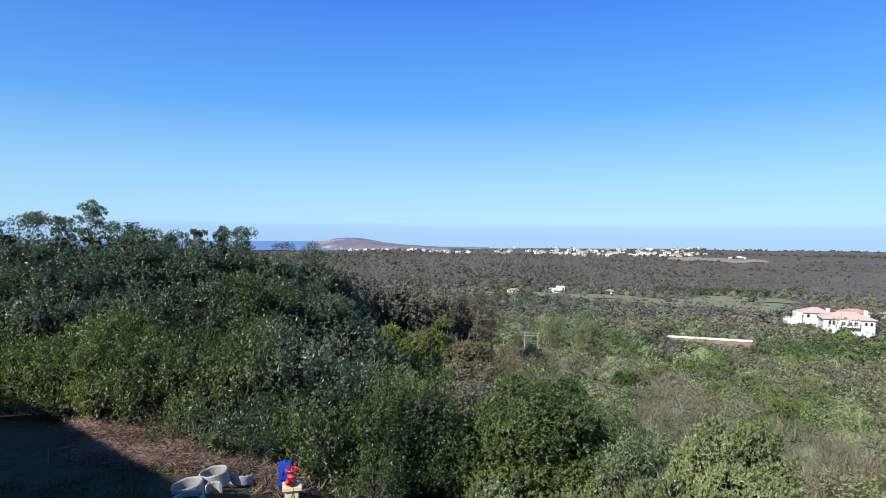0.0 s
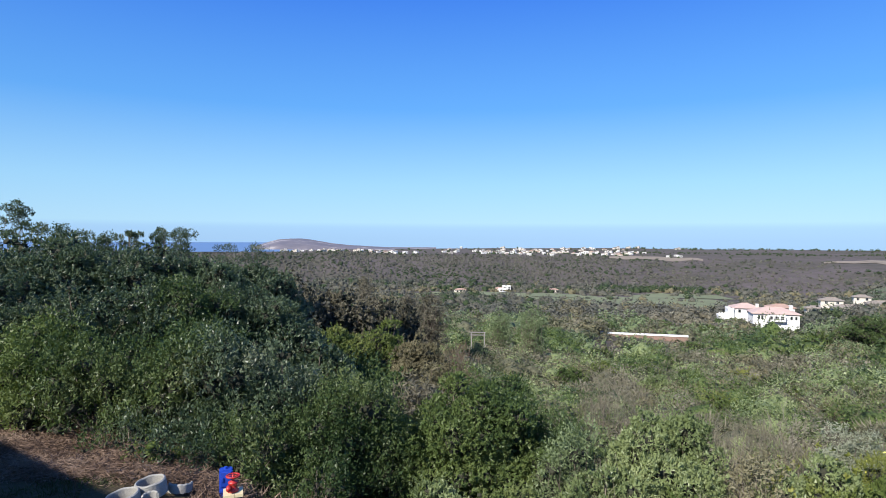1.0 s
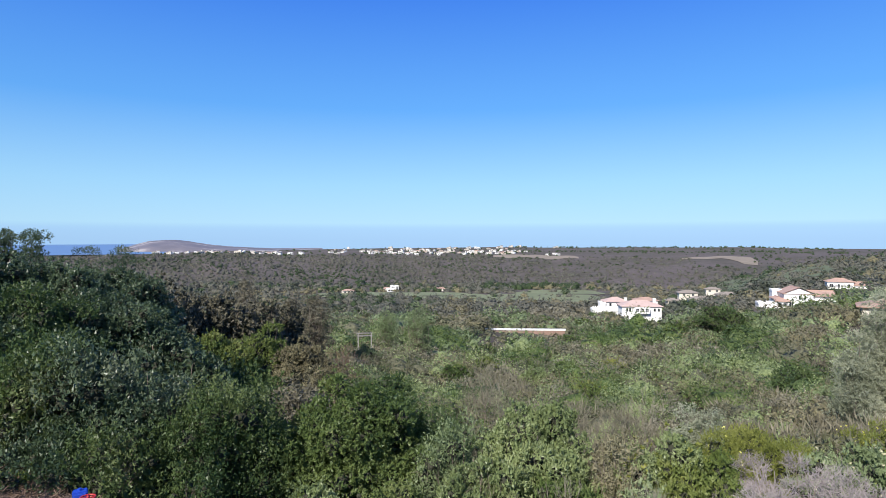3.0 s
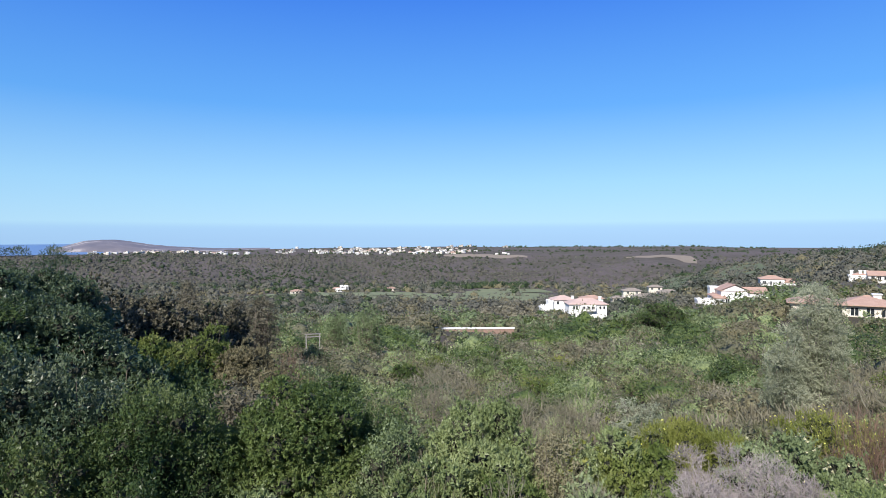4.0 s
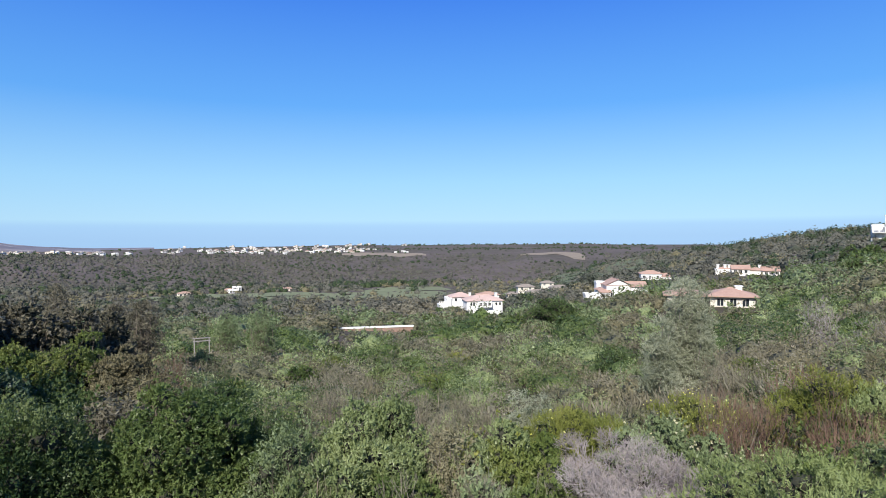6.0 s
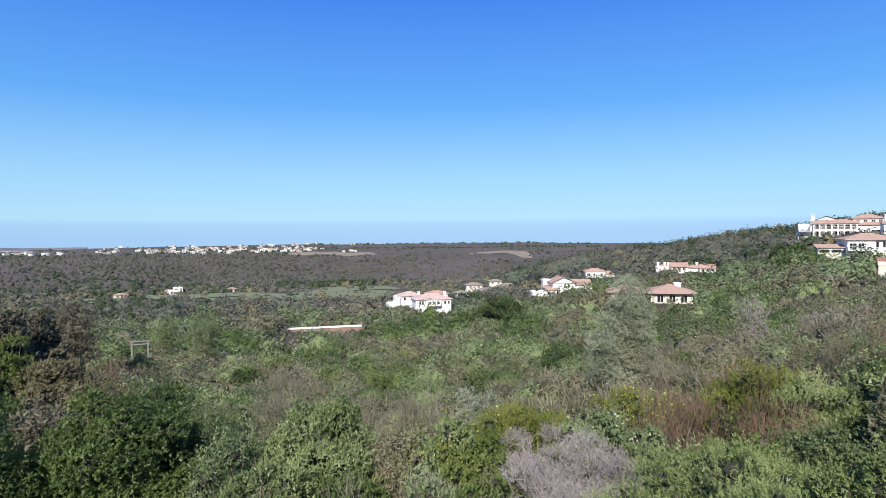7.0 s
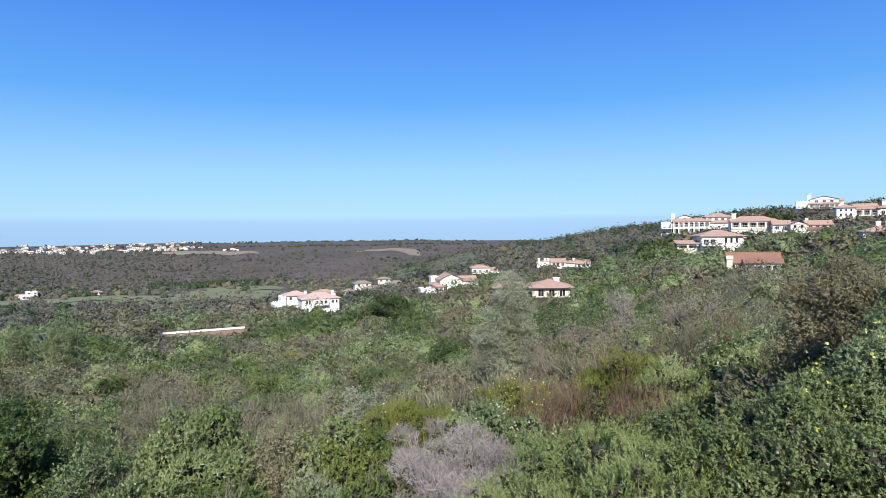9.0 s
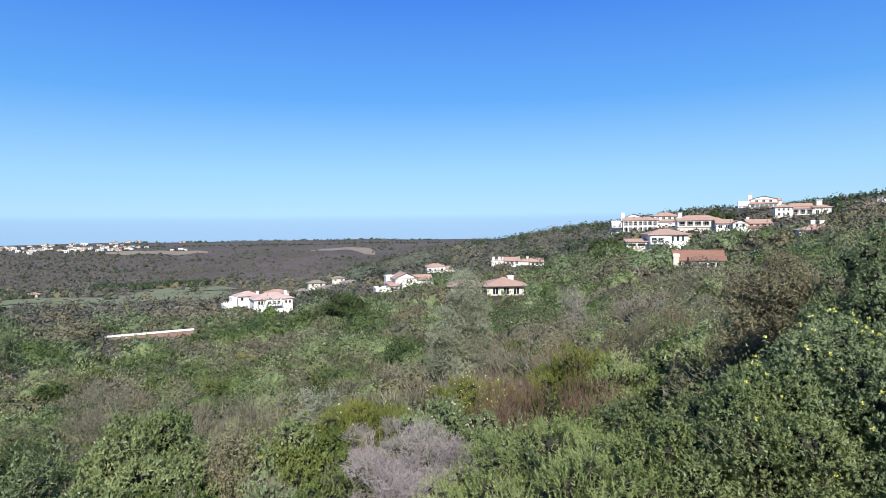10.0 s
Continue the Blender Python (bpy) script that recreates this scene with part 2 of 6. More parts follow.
# level ground about the buildings: bearing, distance, elevation
PADS = [(d * math.sin(radians(b)), d * math.cos(radians(b)), d * math.tan(radians(el)) - 0.6) for b, d, el in ((69, 265, -0.35), (70, 200, -2.2), (73.4, 255, -0.15), (77, 250, -0.65), (73.4, 150, -3.5), (78, 380, 1.6), (81.2, 300, 0.8), (86.3, 330, 1.0), (82.5, 190, -0.9), (46.5, 230, -5.75), (54.7, 140, -6.0), (49.9, 300, -4.0), (57.3, 280, -3.4))]


def land(x, y):
    """Height of the bare ground."""
    d = max(math.hypot(x, y), 1.0)
    b = math.degrees(math.atan2(x, y))
    if b < -60:
        w = min(1.0, (-60 - b) / 60)
        row = np.array(LAND[-60]) * (1 - w) + w * -3.5
    elif b > 95:
        w = min(1.0, (b - 95) / 60)
        row = np.array(LAND[95]) * (1 - w) + w * -3.5
    else:
        i = max(k for k, v in enumerate(BEARINGS) if v <= b)
        i = min(i, len(BEARINGS) - 2)
        w = (b - BEARINGS[i]) / (BEARINGS[i + 1] - BEARINGS[i])
        w = w * w * (3 - 2 * w) * 0.6 + w * 0.4
        row = np.array(LAND[BEARINGS[i]]) * (1 - w) + np.array(LAND[BEARINGS[i + 1]]) * w
    z = float(np.interp(math.log(d), LOGS, row))
    if d < 8:
        z += (-4.5 - z) * (1 - (d - 1) / 7) ** 1.5
    amp = min(0.012 * d, 4.0) if d > 12 else 0
    if 520 < d < 880 and b < 36:      # level fairways
        amp *= 1 - 0.85 * math.sin(math.pi * (d - 520) / 360)
    z += amp * noise.noise(Vector((x, y, 0)) / (0.12 * d + 10)) + (0.3 * amp * noise.noise(Vector((x, y, 7)) / (0.03 * d + 3)))
    if 100 < d < 440:
        for px, py, pz in PADS:
            w = min(1.0, max(0.0, 1.0 - (math.hypot(x - px, y - py) - 9) / 24))
            z += (pz - z) * w * w * (3 - 2 * w)
    if 900 < d < 1500:      # gullies down the far slope
        z += 7 * math.sin(math.pi * (d - 900) / 600) * noise.noise(Vector((b * 0.55, d * 0.002, 4)))
    return EYE + z


def spot(bearing, d):
    b = radians(bearing)
    return Vector((d * math.sin(b), d * math.cos(b), 0))


def stand(bearing, d):
    p = spot(bearing, d)
    p.z = land(p.x, p.y)
    return p


# ---- mesh helpers ----
def link(name, me, mat=None, parent=None, label=""):
    ob = new(name, me)
    if mat:
        me.materials.append(mat)
    if parent:
        ob.parent = parent
    if label:
        ob["label"] = label
    return ob


def part(name, bm, mat, parent=None, label="", smooth=False):
    me = bpy.data.meshes.new(name)
    bm.to_mesh(me)
    bm.free()
    if smooth:
        me.polygons.foreach_set("use_smooth", [True] * len(me.polygons))
    return link(name, me, mat, parent, label)


def thing(name, place=(0, 0, 0), turn=0.0, **tags):
    ob = new(name)
    ob.empty_display_size = 0.2
    ob.matrix_basis = pose(*place, 0, 0, turn)
    return tagged(ob, **tags)


def quick_mesh(name, verts, size):
    """A mesh of separate faces with the given number of corners each, from an array of corners."""
    verts = np.asarray(verts, dtype=np.float32).reshape(-1, 3)
    n = len(verts) // size
    me = bpy.data.meshes.new(name)
    me.vertices.add(len(verts))
    me.vertices.foreach_set("co", verts.ravel())
    me.loops.add(len(verts))
    me.loops.foreach_set("vertex_index", np.arange(len(verts), dtype=np.int32))
    me.polygons.add(n)
    me.polygons.foreach_set("loop_start", np.arange(0, len(verts), size, dtype=np.int32))
    me.update(calc_edges=True)
    return me


def box(bm, x0, x1, y0, y1, z0, z1):
    v = [bm.verts.new(p) for p in ((x0, y0, z0), (x1, y0, z0), (x1, y1, z0), (x0, y1, z0), (x0, y0, z1), (x1, y0, z1), (x1, y1, z1), (x0, y1, z1))]
    for f in ((3, 2, 1, 0), (4, 5, 6, 7), (0, 1, 5, 4), (1, 2, 6, 5), (2, 3, 7, 6), (3, 0, 4, 7)):
        bm.faces.new([v[i] for i in f])


def unit(a):
    return a / np.maximum(np.linalg.norm(a, axis=-1, keepdims=True), 1e-9)


def leaves(rng, at, way, length, width, spread=0.6, simple=False):
    """Diamond leaves (two folded triangles each, or one if simple) that start at 'at' and point along 'way'."""
    n = len(at)
    way = unit(way + rng.normal(0, spread, (n, 3)))
    side = unit(np.cross(way, rng.normal(0, 0.75, (n, 3)) + (0, 0, 0.8)))
    up = np.cross(side, way)
    s = rng.uniform(0.7, 1.3, (n, 1))
    mid = at + way * length * s * 0.45 - up * length * s * 0.08
    if simple:
        foot = at + way * length * s * 0.12
        return np.stack([foot + side * width * s * 0.55, at + way * length * s, foot - side * width * s * 0.55], 1)
    return np.stack([at, mid + side * width * s * 0.5, at + way * length * s, mid - side * width * s * 0.5], 1)


def lobed(rng, lobes, n, fill=0.25, low=-0.25):
    """Points near the outside of a heap of round lobes (x, y, z, r), with the way out at each."""
    L = np.asarray(lobes)
    w = L[:, 3] ** 2
    pts, outs = [], []
    while sum(map(len, pts)) < n:
        k = rng.choice(len(L), n, p=w / w.sum())
        d = unit(rng.normal(0, 1, (n, 3)))
        r = L[k, 3:4] * (1 - fill * rng.random((n, 1)) ** 2)
        p = L[k, :3] + d * r * (1, 1, 0.85)
        gap = np.linalg.norm((p[:, None] - L[None, :, :3]) / (1, 1, 0.85), axis=2) / L[None, :, 3]
        keep = (gap.min(1) > 1 - fill - 0.12) & (d[:, 2] > low)
        pts.append(p[keep])
        outs.append(d[keep])
    return np.concatenate(pts)[:n], np.concatenate(outs)[:n]


def heap(rng, wide, tall, count=9, base=0.35):
    """Lobes that make up a bush of the given width and height, standing on z = 0."""
    out = []
    for i in range(count):
        a, r = rng.uniform(0, 6.283), wide * 0.5 * math.sqrt(rng.random()) * 0.78
        top = tall * (1 - 0.45 * (r / (wide * 0.5)) ** 2) * (rng.uniform(0.62, 0.98) if i else 1.0)
        s = min(wide, tall) * rng.uniform(0.11, 0.29)
        x, y = r * math.cos(a), r * math.sin(a)
        out.append((x, y, max(top - s * 0.85, s * base), s))
        low = top - 2.1 * s
        while low > s * 0.6:
            out.append((x * 1.15 + rng.normal(0, s * 0.3), y * 1.15 + rng.normal(0, s * 0.3), max(low - s * 0.5, s * base), s * rng.uniform(0.9, 1.25)))
            low -= 1.7 * s
    return out


def sprigs(rng, pts, outs, each, reach, length, width, rise=0.6, spread=0.7, simple=False):
    """Leaves set round short upright shoots at the points given."""
    n = len(pts)
    stem = unit(outs + np.array((0, 0, rise)) + rng.normal(0, 0.25, (n, 3)))
    t = rng.random((n, each, 1))
    at = pts[:, None] + stem[:, None] * reach * t * rng.uniform(0.5, 1.4, (n, 1, 1))
    way = np.repeat(stem[:, None], each, 1) * 0.8
    return leaves(rng, at.reshape(-1, 3), way.reshape(-1, 3), length, width, spread, simple)


def twigs(rng, start, end, thick):
    """Thin three-sided twigs from start to end, as quads."""
    n = len(start)
    way = unit(end - start)
    side = unit(np.cross(way, rng.normal(0, 1, (n, 3))))
    up = np.cross(way, side)
    t = np.broadcast_to(np.asarray(thick, dtype=float).reshape(-1, 1), (n, 1))
    a = [side * t, (-0.5 * side + 0.87 * up) * t, (-0.5 * side - 0.87 * up) * t]
    q = [np.stack([start + a[i], start + a[(i + 1) % 3], end + a[(i + 1) % 3] * 0.4, end + a[i] * 0.4], 1) for i in range(3)]
    return np.concatenate(q)


def trunk_limbs(rng, lobes, fork, thick):
    """One trunk up to the fork, and limbs from there into the lobes."""
    s, e, w = limbs(rng, [(x, y, z - fork, r) for x, y, z, r in lobes], thick * 0.45, 0.5)
    bend = np.array(((0, 0, 0), (0.06, -0.04, 0.5), (-0.03, 0.05, 1.0))) * (fork * 0.6, fork * 0.6, fork)
    return np.concatenate([bend[:2], s + bend[2]]), np.concatenate([bend[1:], e + bend[2]]), np.concatenate([[thick * 1.3, thick], w])


def inner_shade_leaves(rng, lobes, n, size):
    """Dead leaves and twigs filling the lobes, darkened for shade, one broad triangle each."""
    L = np.asarray(lobes)
    w = L[:, 3] ** 2
    k = rng.choice(len(L), n, p=w / w.sum())
    at = L[k, :3] + unit(rng.normal(0, 1, (n, 3))) * L[k, 3:4] * rng.uniform(0.2, 0.68, (n, 1)) * (1, 1, 0.85)
    a, b = rng.uniform(-size, size, (n, 3)), rng.uniform(-size, size, (n, 3))
    out = np.stack([at + a, at - a * 0.4 + b, at - a * 0.4 - b], 1)
    out[:, :, 2] = np.maximum(out[:, :, 2], 0.0)
    return out


def limbs(rng, lobes, thick, sway=0.15):
    """Stems that rise from the root into the lobes, in three bends each."""
    s, e, w = [], [], []
    for x, y, z, r in lobes:
        p0 = np.array((x * 0.12, y * 0.12, 0.0)) + rng.normal(0, 0.05, 3) * (1, 1, 0)
        p3 = np.array((x, y, z))
        for i in range(3):
            f = (i + 1) / 3
            p1 = p0 + (p3 - p0) * (1 / (3 - i)) + rng.normal(0, sway * r, 3) * (1, 1, 0.4) * (i < 2)
            s.append(p0), e.append(p1), w.append(thick * (1.1 - 0.3 * i))
            p0 = p1
    return np.array(s), np.array(e), np.array(w)


# ---- ground, sea and headland ----
def rings_of(d0, d1, n):
    return [d0 * (d1 / d0) ** (i / (n - 1)) for i in range(n)]


def ground_sheet():
    verts, faces = [(0, 0, land(0, 1))], []
    dist = [1.5, 3, 4.5, 6] + rings_of(7.5, 4950, 150)
    bearings = [-180 + 6 * i for i in range(20)] + [-60 + 0.8 * i for i in range(200)] + [100 + 6 * i for i in range(13)] + [178]
    n = len(bearings)
    for d in dist:
        for b in bearings:
            p = stand(b, d)
            verts.append(tuple(p))
    for j in range(n):
        faces.append((0, 1 + (j + 1) % n, 1 + j))
    for i in range(len(dist) - 1):
        for j in range(n):
            k = (j + 1) % n
            faces.append((1 + i * n + j, 1 + i * n + k, 1 + (i + 1) * n + k, 1 + (i + 1) * n + j))
    me = bpy.data.meshes.new("ground")
    me.from_pydata(verts, [], faces)
    me.flip_normals() if me.polygons[5].normal.z < 0 else None
    me.polygons.foreach_set("use_smooth", [True] * len(me.polygons))
    return me


def soil():
    """Bare earth and low scrub near by; haze-tinted brown fynbos, pale fields and green fairways farther off."""
    m, n, l, b = material("hillside", 0.95)
    b.inputs["Specular IOR Level"].default_value = 0.1
    pos = n.new("ShaderNodeNewGeometry")
    near = noise_node(n, l, 1.3, 6, "World")
    scrub = noise_node(n, l, 0.06, 9, "World", 0.72)
    broad = noise_node(n, l, 0.006, 4, "World")
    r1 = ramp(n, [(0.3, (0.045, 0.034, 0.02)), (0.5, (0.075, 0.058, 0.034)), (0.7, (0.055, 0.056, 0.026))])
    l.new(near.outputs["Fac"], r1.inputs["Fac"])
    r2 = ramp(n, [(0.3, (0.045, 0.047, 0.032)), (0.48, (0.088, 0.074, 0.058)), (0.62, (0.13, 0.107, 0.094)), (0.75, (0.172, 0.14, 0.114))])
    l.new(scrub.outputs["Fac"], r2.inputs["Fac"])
    # mauve cast in the far tones stands for haze over the slope
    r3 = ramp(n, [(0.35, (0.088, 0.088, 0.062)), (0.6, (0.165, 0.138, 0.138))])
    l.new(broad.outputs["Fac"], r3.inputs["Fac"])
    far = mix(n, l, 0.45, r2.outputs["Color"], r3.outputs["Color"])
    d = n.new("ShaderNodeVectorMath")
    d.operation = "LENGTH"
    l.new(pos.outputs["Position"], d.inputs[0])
    # blend by distance from plain soil to the haze-tinted tones
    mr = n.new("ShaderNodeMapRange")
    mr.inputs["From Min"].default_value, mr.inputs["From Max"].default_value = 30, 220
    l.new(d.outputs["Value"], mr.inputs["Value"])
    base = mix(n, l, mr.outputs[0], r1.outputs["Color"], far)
    l.new(base, b.inputs["Base Color"])
    bp = n.new("ShaderNodeBump")
    bp.inputs["Strength"].default_value, bp.inputs["Distance"].default_value = 0.6, 2.0
    l.new(scrub.outputs["Fac"], bp.inputs["Height"])
    l.new(bp.outputs[0], b.inputs["Normal"])
    return m


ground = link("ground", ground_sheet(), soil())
tagged(ground, "scrub-covered hillside falling to a valley and rising to a plateau", "ground", kind="structure")


def patch_sheet(name, mat, outline, lift, label):
    """A sheet laid on the land inside an outline of bearings and distances: near edge, far edge as functions."""
    b0, b1, near, far = outline
    bm = bmesh.new()
    nb, nd = max(int((b1 - b0) / 0.5), 4), 10
    grid = []
    for i in range(nb + 1):
        b = b0 + (b1 - b0) * i / nb
        d0, d1 = near(b), far(b)
        wob = 0.12 * (d1 - d0)
        d0, d1 = d0 + wob * noise.noise(Vector((b * 0.9, d0, 0))), d1 + 2 * wob * noise.noise(Vector((b * 0.7, d1, 5))) - 0.5 * (d1 - d0) * max(0, abs(2 * i / nb - 1) - 0.7) / 0.3
        col = []
        for j in range(nd + 1):
            p = stand(b, d0 + (d1 - d0) * j / nd)
            col.append(bm.verts.new((p.x, p.y, p.z + lift)))
        grid.append(col)
    for i in range(nb):
        for j in range(nd):
            bm.faces.new((grid[i][j], grid[i + 1][j], grid[i + 1][j + 1], grid[i][j + 1]))
    return tagged(part(name, bm, mat, smooth=True), label, name.split("_")[-1], kind="structure")


FAIRWAY = surface("fairway_grass", (0.12, 0.135, 0.062), (0.235, 0.25, 0.115), 0.035, 0.3, 0.9, 0.2)
FIELD = surface("dry_field", (0.2, 0.16, 0.11), (0.32, 0.26, 0.19), 0.012, 0.1, 0.95, 0.2)
PASTURE = surface("pasture_grass", (0.08, 0.095, 0.045), (0.15, 0.17, 0.075), 0.04, 0.2, 0.95, 0.2)

water = new("sea", bpy.data.meshes.new("sea"))
wb = bmesh.new()
cols = []
for b in range(-60, -8, 3):
    cols.append([wb.verts.new((*spot(b, d)[:2], EYE - 31)) for d in (1472, 2200, 3200, 4950)])
for c0, c1 in zip(cols, cols[1:]):
    for i in range(3):
        wb.faces.new((c0[i], c1[i], c1[i + 1], c0[i + 1]))
wb.to_mesh(water.data)
wb.free()
SEA, sn, sl, sbs = material("sea_water", 0.5)
# base blue lightened for the haze over the water
sbs.inputs["Base Color"].default_value = (0.13, 0.22, 0.38, 1)
sw = noise_node(sn, sl, 0.02, 6, "World")
swb = sn.new("ShaderNodeBump")
swb.inputs["Strength"].default_value, swb.inputs["Distance"].default_value = 0.4, 3.0
sl.new(sw.outputs["Fac"], swb.inputs["Height"])
sl.new(swb.outputs[0], sbs.inputs["Normal"])
water.data.materials.append(SEA)
tagged(water, "deep blue sea reaching to the horizon", "sea", kind="structure")


def headland():
    bm = bmesh.new()
    nb, nd, grid = 90, 14, []
    for i in range(nb + 1):
        b = -13.6 + 18 * i / nb
        crest = 34 + 2100 * math.tan(radians(float(np.interp(b, (-13.6, -12.6, -11.5, -10.3, -9.2, -8.2, -7, -5.5, -4, -1, 4.4), (-1.2, -0.8, -0.42, -0.08, 0.02, -0.02, -0.16, -0.42, -0.58, -0.78, -1.2)))))
        col = []
        for j in range(nd + 1):
            v = j / nd
            p = spot(b, 1700 + 800 * v)
            h = crest * math.sin(math.pi * min(1, v + 0.01)) ** 0.7
            h += 2.5 * noise.noise(Vector((p.x, p.y, 0)) / 60) * min(1, h / 8)
            col.append(bm.verts.new((p.x, p.y, EYE - 34 + h - (25 if j == 0 else 0))))
        grid.append(col)
    for i in range(nb):
        for j in range(nd):
            bm.faces.new((grid[i][j], grid[i + 1][j], grid[i + 1][j + 1], grid[i][j + 1]))
    return bm


# rock tones shifted to mauve-grey, with the haze put into the colour
m, n, l, b = material("hazy_headland_rock", 0.95)
nz = noise_node(n, l, 0.012, 8, "World")
rr = ramp(n, [(0.36, (0.13, 0.125, 0.15)), (0.56, (0.175, 0.16, 0.18)), (0.66, (0.36, 0.33, 0.32))])
l.new(nz.outputs["Fac"], rr.inputs["Fac"])
l.new(rr.outputs["Color"], b.inputs["Base Color"])
tagged(part("headland", headland(), m, smooth=True), "long hazy rocky headland jutting into the sea", "headland", kind="structure")

# green fairways on the valley floor, pale fields on the far plateau
FAIRWAYS = [(1.5, 20, 692, 772, 6, 0.9), (12.6, 20.5, 632, 688, 6, 1.1), (18.6, 31.5, 568, 748, 9, 0.8), (22.6, 31, 752, 832, 9, 0.7)]
for b0, b1, d0, d1, sway, rate in FAIRWAYS:
    patch_sheet("fairway_grass", FAIRWAY, (b0, b1, lambda b: d0 + sway * math.sin(b * rate), lambda b: d1 + sway * math.sin(b * rate + 0.8) - (d1 - d0) * 0.5 * abs(2 * (b - b0) / (b1 - b0) - 1) ** 10), 0.6, "mown green fairway on the valley floor")
patch_sheet("plateau_field", FIELD, (20.6, 28.6, lambda b: 1375 + 4 * math.sin(b), lambda b: 1462), 0.6, "dry pale field on the plateau")
patch_sheet("plateau_field", FIELD, (37.6, 41.8, lambda b: 1395 - 18 * (b - 37.6), lambda b: 1445), 0.6, "dry pale field on the plateau")
patch_sheet("plateau_field", FIELD, (40.0, 43.6, lambda b: 1425 - 62 * (b - 40.0), lambda b: 1440 - 25 * max(b - 42, 0)), 0.8, "dry pale field on the plateau")
patch_sheet("pasture_grass", PASTURE, (39.5, 49, lambda b: 545, lambda b: 795), 2.4, "bright green grassy slope below a wood")


# ---- plants ----
HABIT = {           # kind of shoot, tuft radius, leaf length, leaf width, cover, rise, depth, lobe count, lobe size
    "broad": ("tuft", 0.07, 0.064, 0.03, 1.0, 0.4, 0.34, 1.5, 0.66),      # stiff oval leaves, close set
    "shoots": ("shoot", 0.42, 0.066, 0.028, 0.9, 1.7, 0.4, 1.6, 0.6),      # leafy upright shoots with gaps between
    "small": ("tuft", 0.05, 0.044, 0.02, 0.95, 0.5, 0.36, 1.5, 0.66),        # small leaves in tufts
    "round": ("tuft", 0.055, 0.054, 0.026, 1.0, 0.6, 0.3, 1.6, 0.66),        # rosettes of rounded leathery leaves
    "leather": ("tuft", 0.065, 0.068, 0.03, 1.2, 1.0, 0.3, 1.6, 0.66),     # upright pale leathery leaves
    "feather": ("spike", 0.18, 0.055, 0.014, 0.9, 1.6, 0.25, 1.5, 0.75),   # fine upright heath
    "spray": ("tuft", 0.14, 0.085, 0.022, 0.55, 0.1, 0.75, 1.1, 0.9),      # loose hanging leaves
}


def rosettes(rng, pts, outs, each, radius, length, width, rise, simple):
    """Leaves splayed round each point, their faces turned outwards and up."""
    n = len(pts)
    k = np.repeat(np.arange(n), each)
    out = unit(outs + rng.normal(0, 0.3, outs.shape) + (0, 0, 0.25))[k]
    ball = unit(out * 0.9 + rng.normal(0, 0.6, (len(k), 3)))
    big = rng.uniform(0.7, 1.3, (n, 1))[k]
    at = pts[k] + ball * radius * big * rng.uniform(0.35, 1.0, (len(k), 1))
    way = unit(rng.normal(0, 0.75, (len(k), 3)) + ball * 0.55 + (0, 0, rise))
    side = unit(np.cross(way, ball + rng.normal(0, 0.3, (len(k), 3))))
    up = np.cross(side, way)
    s = rng.uniform(0.65, 1.3, (len(k), 1))
    if simple:
        foot = at - way * length * s * 0.3
        return np.stack([foot + side * width * s * 0.6, at + way * length * s * 0.7, foot - side * width * s * 0.6], 1)
    mid = at - up * length * s * 0.08
    return np.stack([at - way * length * s * 0.5, mid + side * width * s * 0.5, at + way * length * s * 0.5, mid - side * width * s * 0.5], 1)


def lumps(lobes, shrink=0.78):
    """The close-grown, shade-coloured inside of the lobes, one uneven low body each."""
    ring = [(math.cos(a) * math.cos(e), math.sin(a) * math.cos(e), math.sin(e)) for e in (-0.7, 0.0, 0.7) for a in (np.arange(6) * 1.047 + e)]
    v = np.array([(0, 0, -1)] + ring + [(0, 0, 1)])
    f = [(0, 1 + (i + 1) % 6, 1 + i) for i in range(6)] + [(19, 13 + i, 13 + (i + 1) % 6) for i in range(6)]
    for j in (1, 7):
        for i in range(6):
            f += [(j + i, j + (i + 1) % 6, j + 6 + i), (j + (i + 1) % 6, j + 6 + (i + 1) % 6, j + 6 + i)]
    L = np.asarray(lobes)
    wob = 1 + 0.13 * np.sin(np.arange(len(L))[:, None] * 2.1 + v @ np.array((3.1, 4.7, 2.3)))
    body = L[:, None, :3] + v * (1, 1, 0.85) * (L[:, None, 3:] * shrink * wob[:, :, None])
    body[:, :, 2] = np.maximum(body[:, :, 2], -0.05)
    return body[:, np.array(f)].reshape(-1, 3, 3)


